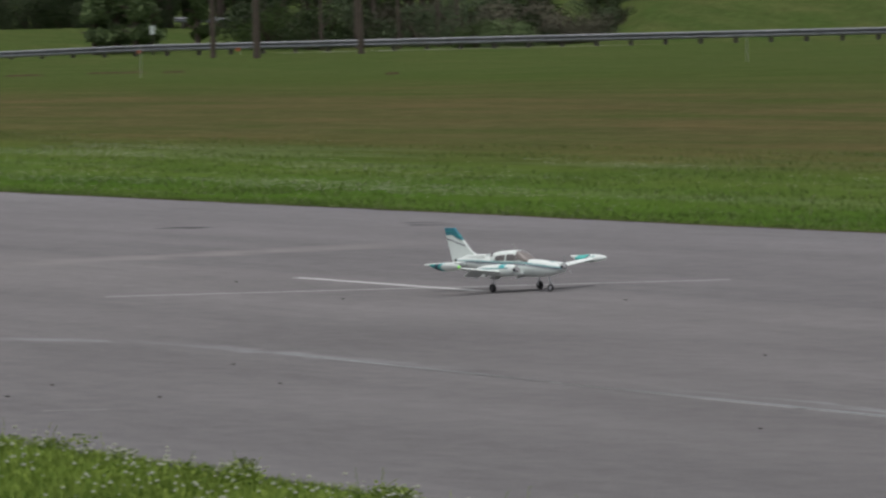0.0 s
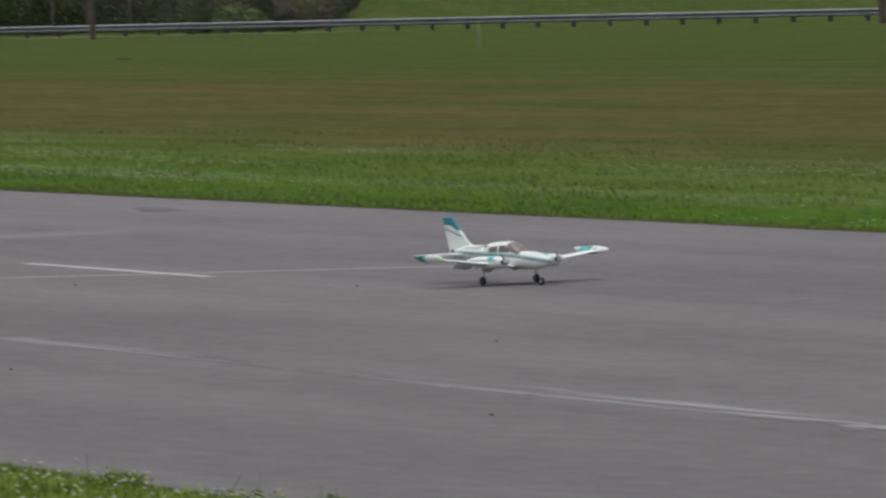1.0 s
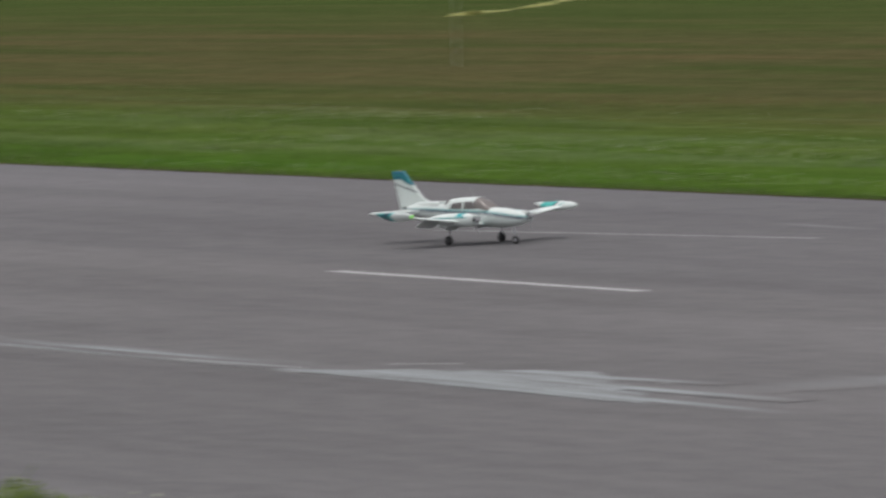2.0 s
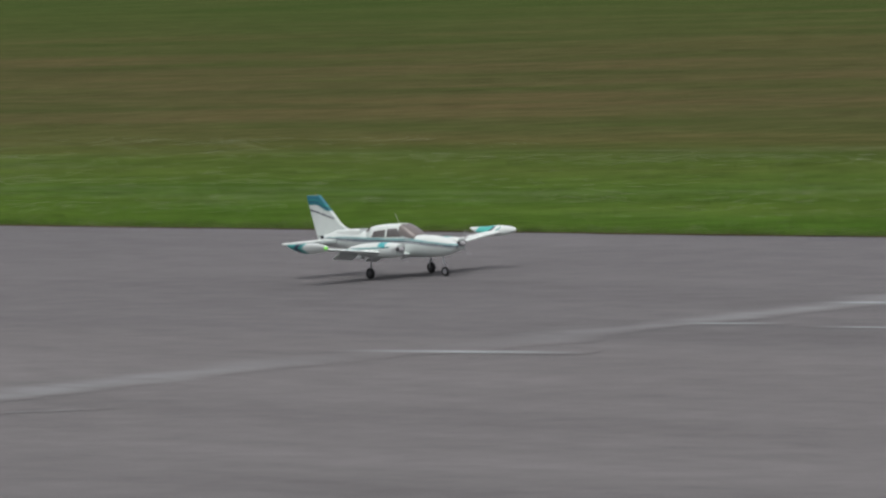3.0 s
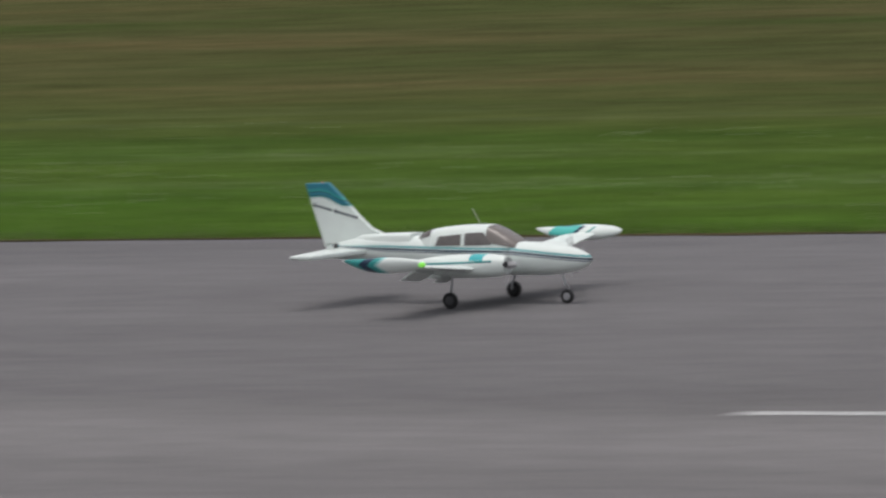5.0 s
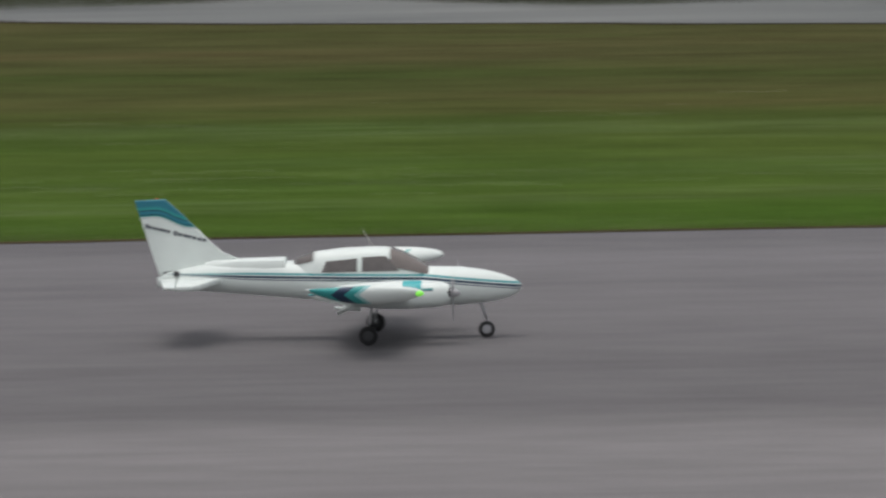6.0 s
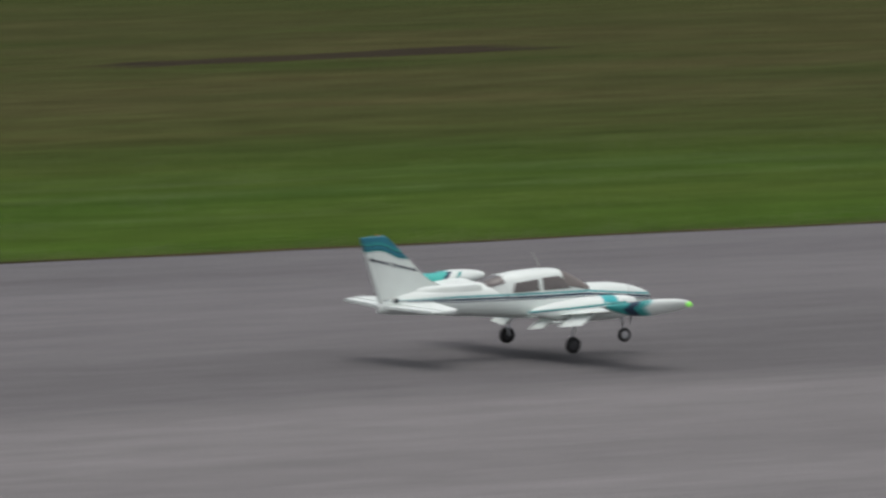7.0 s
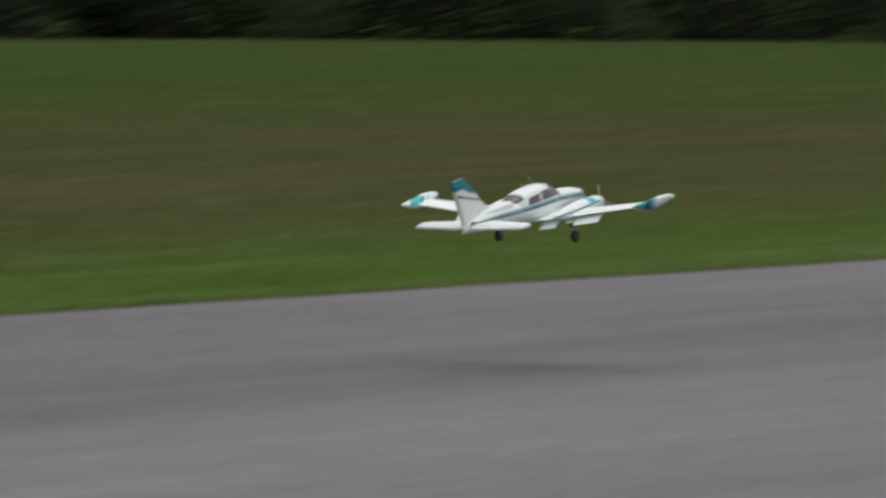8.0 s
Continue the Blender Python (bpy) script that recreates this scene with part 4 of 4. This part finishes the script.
def place_at(kind, x, y, turn=0.0, size=1.0, used=set()):
    """Puts a thing, or a copy of it once it has been used, on the ground."""
    m = pose(x, y, height(x, y), 0, 0, turn)
    ob = kind
    if kind.name in used:
        ob = copy_thing(kind, m)
    else:
        used.add(kind.name)
        kind.matrix_basis = m
    ob.scale = (size, size, size)
    return ob


def east_wood():
    """The dark wood across the end of the field."""
    rng = random.Random(21)
    a, b = Vector((94.0, 107.0)), Vector((128.0, 52.0))
    d = (b - a).normalized()
    out = Vector((-d.y, d.x))
    if out.x < 0:
        out = -out
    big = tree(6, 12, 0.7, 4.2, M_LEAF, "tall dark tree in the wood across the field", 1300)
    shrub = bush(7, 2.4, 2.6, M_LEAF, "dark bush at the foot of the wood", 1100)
    for k in range(24):
        p = a + d * (k * 2.7) + out * rng.uniform(4, 12)
        place_at(big, p.x, p.y, rng.uniform(0, 360), rng.uniform(0.8, 1.2))
    for k in range(46):
        p = a + d * (k * 1.4) + out * (rng.uniform(0.6, 1.8) + (k % 2) * 2.2)
        place_at(shrub, p.x, p.y, rng.uniform(0, 360), rng.uniform(0.7, 1.1))


def trunks():
    """Three tall bare-stemmed trees in front of the guard rail, and a small white sign behind it."""
    rng = random.Random(5)
    tall = tree(8, 16, 10.0, 2.6, M_LEAF, "tall slim bare-trunked tree in front of the guard rail", 700)
    for k, (x, y, s) in enumerate(((-326.9, 122.8, 0.6), (-316.8, 121.2, 0.75), (-322.6, 128.8, 0.65), (-286.2, 152.4, 0.8))):
        place_at(tall, x, y, 90.0 * k, s)
    sign = new("road_sign")
    tagged(sign, "small white sign on a thin post behind the guard rail", "sign")
    part("post", box(-0.03, 0.03, -0.03, 0.03, 0, 1.5), M_POST, sign, "", 0)
    part("panel", box(-0.04, -0.01, -0.12, 0.12, 1.10, 1.54), M_FOAM, sign, "plain white panel", 0)
    x, y, z = rail_place(8.35, 2.0)
    sign.matrix_basis = pose(x, y, z, 0, 0, 158)


def marker_flag(along):
    f = new("marker_flag")
    tagged(f, "small orange marker flag at the foot of the guard rail", "flag")
    part("rod", tube([(0, 0, -0.05), (0, 0, 0.34)], [0.012, 0.010], 6), M_STAKE, f)
    part("flag", box(-0.012, 0.012, 0.0, 0.22, 0.16, 0.33), M_ORANGE, f, "small orange cloth", 0)
    x, y, z = rail_place(along, -0.7)
    f.matrix_basis = pose(x, y, z, 0, 0, 160)


def field_scars():
    for x, y, w, l in ((-269.0, 93.0, 1.0, 0.9), (-269.3, 96.6, 0.7, 0.9), (-267.3, 97.0, 0.8, 0.7), (-262.6, 97.0, 0.6, 0.5), (-201.4, 81.4, 0.5, 0.25)):
        bm = bmesh.new()
        ring = []
        for k in range(20):
            a = 2 * math.pi * k / 20
            r = 1 + 0.5 * noise.noise((math.cos(a) * 2 + x, math.sin(a) * 2, y))
            across, deep = math.cos(a) * l * r, math.sin(a) * w * 2.2 * r
            px, py = x + 0.34 * across - 0.94 * deep, y + 0.94 * across + 0.34 * deep
            ring.append((px, py))
        top = [bm.verts.new((x + (px - x) * 0.6, y + (py - y) * 0.6, height(x, y) + 0.06)) for px, py in ring]
        low = [bm.verts.new((px, py, height(px, py) - 0.02)) for px, py in ring]
        bm.faces.new(top)
        for i in range(20):
            bm.faces.new((low[i], low[(i + 1) % 20], top[(i + 1) % 20], top[i]))
        tagged(part("bare_soil", bm, M_SCAR, smooth=0), "low ridge of bare brown soil in the grass", "soil", kind="structure")
    marker_flag(9.6)
    marker_flag(15.8)


def stake(x, y, tall, thick=1.0):
    s = new("marker_stake")
    tagged(s, "thin white marker stake in the grass", "stake")
    part("rod", tube([(0, 0, -0.1), (0.01, 0, tall * 0.5), (0.0, 0.01, tall)], [0.0045 * thick, 0.004 * thick, 0.0035 * thick], 8), M_STAKE, s)
    part("cap", turned([(tall - 0.005, 0.006 * thick), (tall + 0.01, 0.006 * thick), (tall + 0.016, 0.003 * thick)], 8, "z"), M_STAKE, s, "rounded cap")
    s.matrix_basis = pose(x, y, height(x, y))


def tape_line(points, width, label, seed):
    """A slack, twisted ribbon of tape hung between points."""
    rng = random.Random(seed)
    pts = [Vector(p) for p in points]
    rings, twist = [], rng.uniform(0, 3)
    for a, b in zip(pts[:-1], pts[1:]):
        n = max(3, int((b - a).length / 0.06))
        for k in range(n):
            u = k / n
            p = a.lerp(b, u) + Vector((0, 0.01 * rng.uniform(-1, 1), 0.012 * rng.uniform(-1, 1)))
            twist += rng.uniform(-0.5, 0.6)
            w = Vector((0.2 * math.sin(twist), math.cos(twist), math.sin(twist))) * width / 2
            off = Vector((0, 0.0007, 0.0007))
            rings.append([p - w - off, p + w - off, p + w + off, p - w + off])
    ob = part("warning_tape", loft(rings), M_TAPE, smooth=0)
    return tagged(ob, label, "tape")


def stakes_and_tape():
    for x, y, h, w in ((-20.75, 29.3, 0.95, 1.0), (-71.2, 39.7, 1.3, 1.0), (-235.6, 85.8, 1.1, 2.6), (-224.6, 103.9, 0.9, 3.0)):
        stake(x, y, h, w)
    label = "slack yellow warning tape hanging from a stake"
    tape_line([(-21.0, 29.3, 0.45), (-20.7, 29.3, 0.43), (-20.35, 29.3, 0.38), (-20.06, 29.3, 0.41), (-20.02, 29.3, 0.34), (-19.97, 29.31, 0.41), (-19.92, 29.3, 0.33), (-19.88, 29.31, 0.41), (-19.82, 29.3, 0.43), (-19.45, 29.3, 0.55), (-18.9, 29.3, 0.70)], 0.016, label, 1)
    tape_line([(-19.80, 29.30, 0.44), (-19.3, 29.30, 0.63), (-18.8, 29.30, 0.75)], 0.014, label, 3)
    tape_line([(-71.3, 39.7, 0.56), (-70.0, 39.75, 0.62), (-68.6, 39.8, 0.74), (-68.0, 39.8, 0.76)], 0.05, label, 4)
    for k, (z0, z1, z2) in enumerate(((0.40, 0.36, 0.46), (0.17, 0.12, 0.30), (0.30, 0.20, 0.36), (0.36, 0.40, 0.42))):
        tape_line(([(32.6, 38.0, -0.03)] if k == 1 else []) + [(32.9, 38.0, z0 + 0.03), (33.3, 38.0, z0), (34.5, 38.0, z1), (35.5, 38.0, (z1 + z2) / 2), (36.5, 38.0, z2)], 0.018, "loose heap of yellow warning tape strung over the grass", 10 + k)


def pond():
    """A shallow pool lying in the field, with a muddy rim."""
    rng = random.Random(9)
    for name, grow, z, material, label in (("mud_rim", 1.0, -0.0288, M_MUD, "dark wet soil round a pool"), ("pond", 0.0, -0.0275, M_WATER, "shallow pool with the grey sky's sheen put into its colour")):
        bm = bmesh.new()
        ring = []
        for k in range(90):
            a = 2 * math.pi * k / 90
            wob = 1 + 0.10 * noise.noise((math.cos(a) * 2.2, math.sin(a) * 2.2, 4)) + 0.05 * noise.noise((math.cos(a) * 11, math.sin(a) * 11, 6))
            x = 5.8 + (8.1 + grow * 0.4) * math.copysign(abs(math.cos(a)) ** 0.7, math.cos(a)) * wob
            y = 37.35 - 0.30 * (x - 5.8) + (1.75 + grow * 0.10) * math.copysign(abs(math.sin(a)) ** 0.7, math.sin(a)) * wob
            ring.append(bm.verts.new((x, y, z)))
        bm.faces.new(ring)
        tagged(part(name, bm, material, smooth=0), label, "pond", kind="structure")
    stripe("bare_soil", (23.4, 38.3), (27.2, 39.3), 1.1, M_MUD, "dark bare soil in the grass", (0.4, 0.7), z=-0.0285, wobble=0.2)


def blades(name, rng, spots, low, high, width, material, label):
    """Single bent blades of grass; spots: a function that gives x, y, base."""
    verts, faces = [], []
    for x, y, z in spots:
        h, a, l = rng.uniform(low, high), rng.uniform(0, 6.3), rng.uniform(0.1, 0.6)
        c, s = math.cos(a), math.sin(a)
        w = width * rng.uniform(0.6, 1.3)
        k = len(verts)
        mx, my = x + s * h * l * 0.35, y - c * h * l * 0.35
        verts += [(x - c * w, y - s * w, z), (x + c * w, y + s * w, z), (mx + c * w * 0.7, my + s * w * 0.7, z + h * 0.6), (mx - c * w * 0.7, my - s * w * 0.7, z + h * 0.6), (x + s * h * l, y - c * h * l, z + h)]
        faces += [(k, k + 1, k + 2, k + 3), (k + 3, k + 2, k + 4)]
    me = bpy.data.meshes.new(name)
    me.from_pydata(verts, [], faces)
    me.materials.append(material)
    return tagged(new(name, me), label, "grass", kind="stuff")


def grasses():
    rng = random.Random(31)
    near = []
    for k in range(52000):
        x, back = rng.uniform(-33, -19), abs(rng.gauss(0, 0.8))
        near.append((x, NEAR_EDGE + 0.05 + 0.10 * noise.noise((x * 0.9, 1, 2)) - back, -0.03))
    blades("near_grass", rng, near, 0.02, 0.06, 0.0035, M_NEAR_BLADE, "lush green grass at the near edge of the runway")
    reeds, rng_reed = [], random.Random(33)
    for k in range(50000):
        x, v = rng_reed.uniform(-3.2, 14.5), rng_reed.uniform(-1.9, 1.9)
        end = max(0.0, (x - 9.0) / 5.0)
        if noise.noise((x * 0.55, v * 0.9, 12)) + 0.30 * v + 0.75 * end > 0.24 + rng_reed.uniform(-0.15, 0.15):
            reeds.append((x, 37.35 - 0.30 * (x - 5.8) + v, -0.03))
    blades("pond_grass", rng_reed, reeds, 0.03, 0.10, 0.005, M_REED, "thin grass growing through the shallow pool")
    bm = bmesh.new()
    for k in range(34):
        x = rng.uniform(-32, -20)
        y = NEAR_EDGE + rng.uniform(-0.30, 0.10)
        lobes = [((x + rng.gauss(0, 0.05), y + rng.gauss(0, 0.05), rng.uniform(-0.015, 0.035)), (0.06, 0.06, 0.03)) for j in range(3)]
        leaf_cloud(rng, lobes, 150, 0.013, bm)
        tube([(x, y, -0.03), (x + rng.gauss(0, 0.02), y, 0.05), (x + rng.gauss(0, 0.04), y, rng.uniform(0.08, 0.12))], [0.002, 0.0015, 0.001], 4, bm)
    tagged(part("edge_weeds", bm, M_NEAR_BLADE, smooth=0), "low leafy weeds along the near runway edge", "weeds", kind="stuff")
    fringe = []
    for k in range(110000):
        x = rng.uniform(-78, 62)
        y = FAR_EDGE + 0.02 + 0.05 * noise.noise((x * 1.3, 8, 2)) + 0.04 * noise.noise((x * 6.0, 4, 2)) + (abs(rng.gauss(0, 0.25)) if k % 2 else rng.random() ** 1.4 * 6.0)
        if y > FAR_EDGE + 0.8 and noise.noise((x * 0.6, y * 0.9, 5)) < rng.uniform(-0.4, 0.3):
            continue
        fringe.append((x, y, -0.04))
    for k in range(90000):
        x = rng.uniform(-108, -50)
        y = FAR_EDGE + 0.05 + rng.random() ** 1.8 * 11.0
        if noise.noise((x * 0.22, y * 0.8, 5)) + 0.6 * noise.noise((x * 1.1, y * 1.4, 8)) > rng.uniform(-0.3, 0.5):
            fringe.append((x, y, -0.04))
    blades("edge_grass", rng, fringe, 0.02, 0.062, 0.0045, M_BLADE, "uneven green grass along the far runway edge")
    dots = []
    for k in range(7000):
        x, y = rng.uniform(-100, 5), FAR_EDGE + 0.9 + abs(rng.gauss(2.4, 1.5))
        if noise.noise((x * 0.25, y * 0.8, 3)) + 0.5 * noise.noise((x * 1.3, y * 2.0, 7)) > 0.12:
            dots.append((x, y, rng.uniform(0.005, 0.03)))
    for k in range(40000):
        x, y = rng.uniform(-112, -30), FAR_EDGE + 0.6 + rng.random() * 7.5
        if noise.noise((x * 0.10, y * 0.8, 3)) + 0.4 * noise.noise((x * 1.3, y * 2.0, 7)) > rng.uniform(0.15, 0.5):
            dots.append((x, y, rng.uniform(0.0, 0.035)))
    for k in range(650):
        dots.append((rng.uniform(-33, -19), NEAR_EDGE - abs(rng.gauss(0.2, 0.6)), rng.uniform(0.03, 0.07)))
    bm = bmesh.new()
    for x, y, z in dots:
        r = rng.uniform(0.0035, 0.008) * (1.4 if y < NEAR_EDGE + 1 else 1.0)
        v = [bm.verts.new((x + dx * r, y + dy * r, z + dz * r)) for dx, dy, dz in ((1, 0, 0), (0, 1, 0), (-1, 0, 0), (0, -1, 0), (0, 0, 1), (0, 0, -0.6))]
        for i in range(4):
            bm.faces.new((v[i], v[(i + 1) % 4], v[4]))
            bm.faces.new((v[(i + 1) % 4], v[i], v[5]))
    tagged(part("clover_flowers", bm, M_FLOWER, smooth=0), "scattered white clover flowers in the grass", "flowers", kind="stuff")


def crumbs():
    """Bits of dark leaf and soil on the asphalt."""
    rng = random.Random(41)
    bm = turned([(-0.018, 0.004), (-0.010, 0.022), (0.004, 0.026), (0.014, 0.012), (0.018, 0.002)], 7, "z")
    for v in bm.verts:
        v.co += Vector((rng.uniform(-1, 1), rng.uniform(-1, 1), rng.uniform(-1, 1))) * 0.004
        v.co *= 0.34
        v.co.z = v.co.z * 0.55 + 0.004
    first = tagged(part("soil_crumb", bm, M_MUD), "dark crumb of soil lying on the asphalt", "soil crumb", "soil crumbs on the runway")
    spots = ((-34.66, 13.08), (-33.06, 15.35), (-27.68, 12.82), (-33.59, 11.72), (-32.82, 11.22), (-32.14, 11.75), (-32.75, 12.6), (-41.42, 16.37), (-44.57, 16.86), (-39.57, 17.46))
    for k, (x, y) in enumerate(spots):
        m = pose(x, y, 0.0, 0, 0, 40 * k)
        if k:
            copy_thing(first, m)
        else:
            first.matrix_basis = m


east_wood()
trunks()
field_scars()
stakes_and_tape()
pond()
grasses()
crumbs()


def motions():
    walk(plane, [(t, pose(x, y, z, roll, -pitch, yaw)) for t, x, y, z, yaw, pitch, roll in PLANE_ROWS])
    ts, xs = [r[0] for r in PLANE_ROWS], [r[1] for r in PLANE_ROWS]
    for wheel, x, y, r in WHEELS:
        turn, rows = 0.0, []
        for k in range(241):
            t = k / 30
            rows.append((t, pose(x, y, r, 0, turn, 0)))
            turn += min(78.0, math.degrees((np.interp(t + 1 / 30, ts, xs) - np.interp(t, ts, xs)) / r))
        walk(wheel, rows)
    for prop, y in PROPS:
        walk(prop, [(k / 30, pose(0.225, y, 0.141, 77.0 * k, 0, 0)) for k in range(241)])


motions()
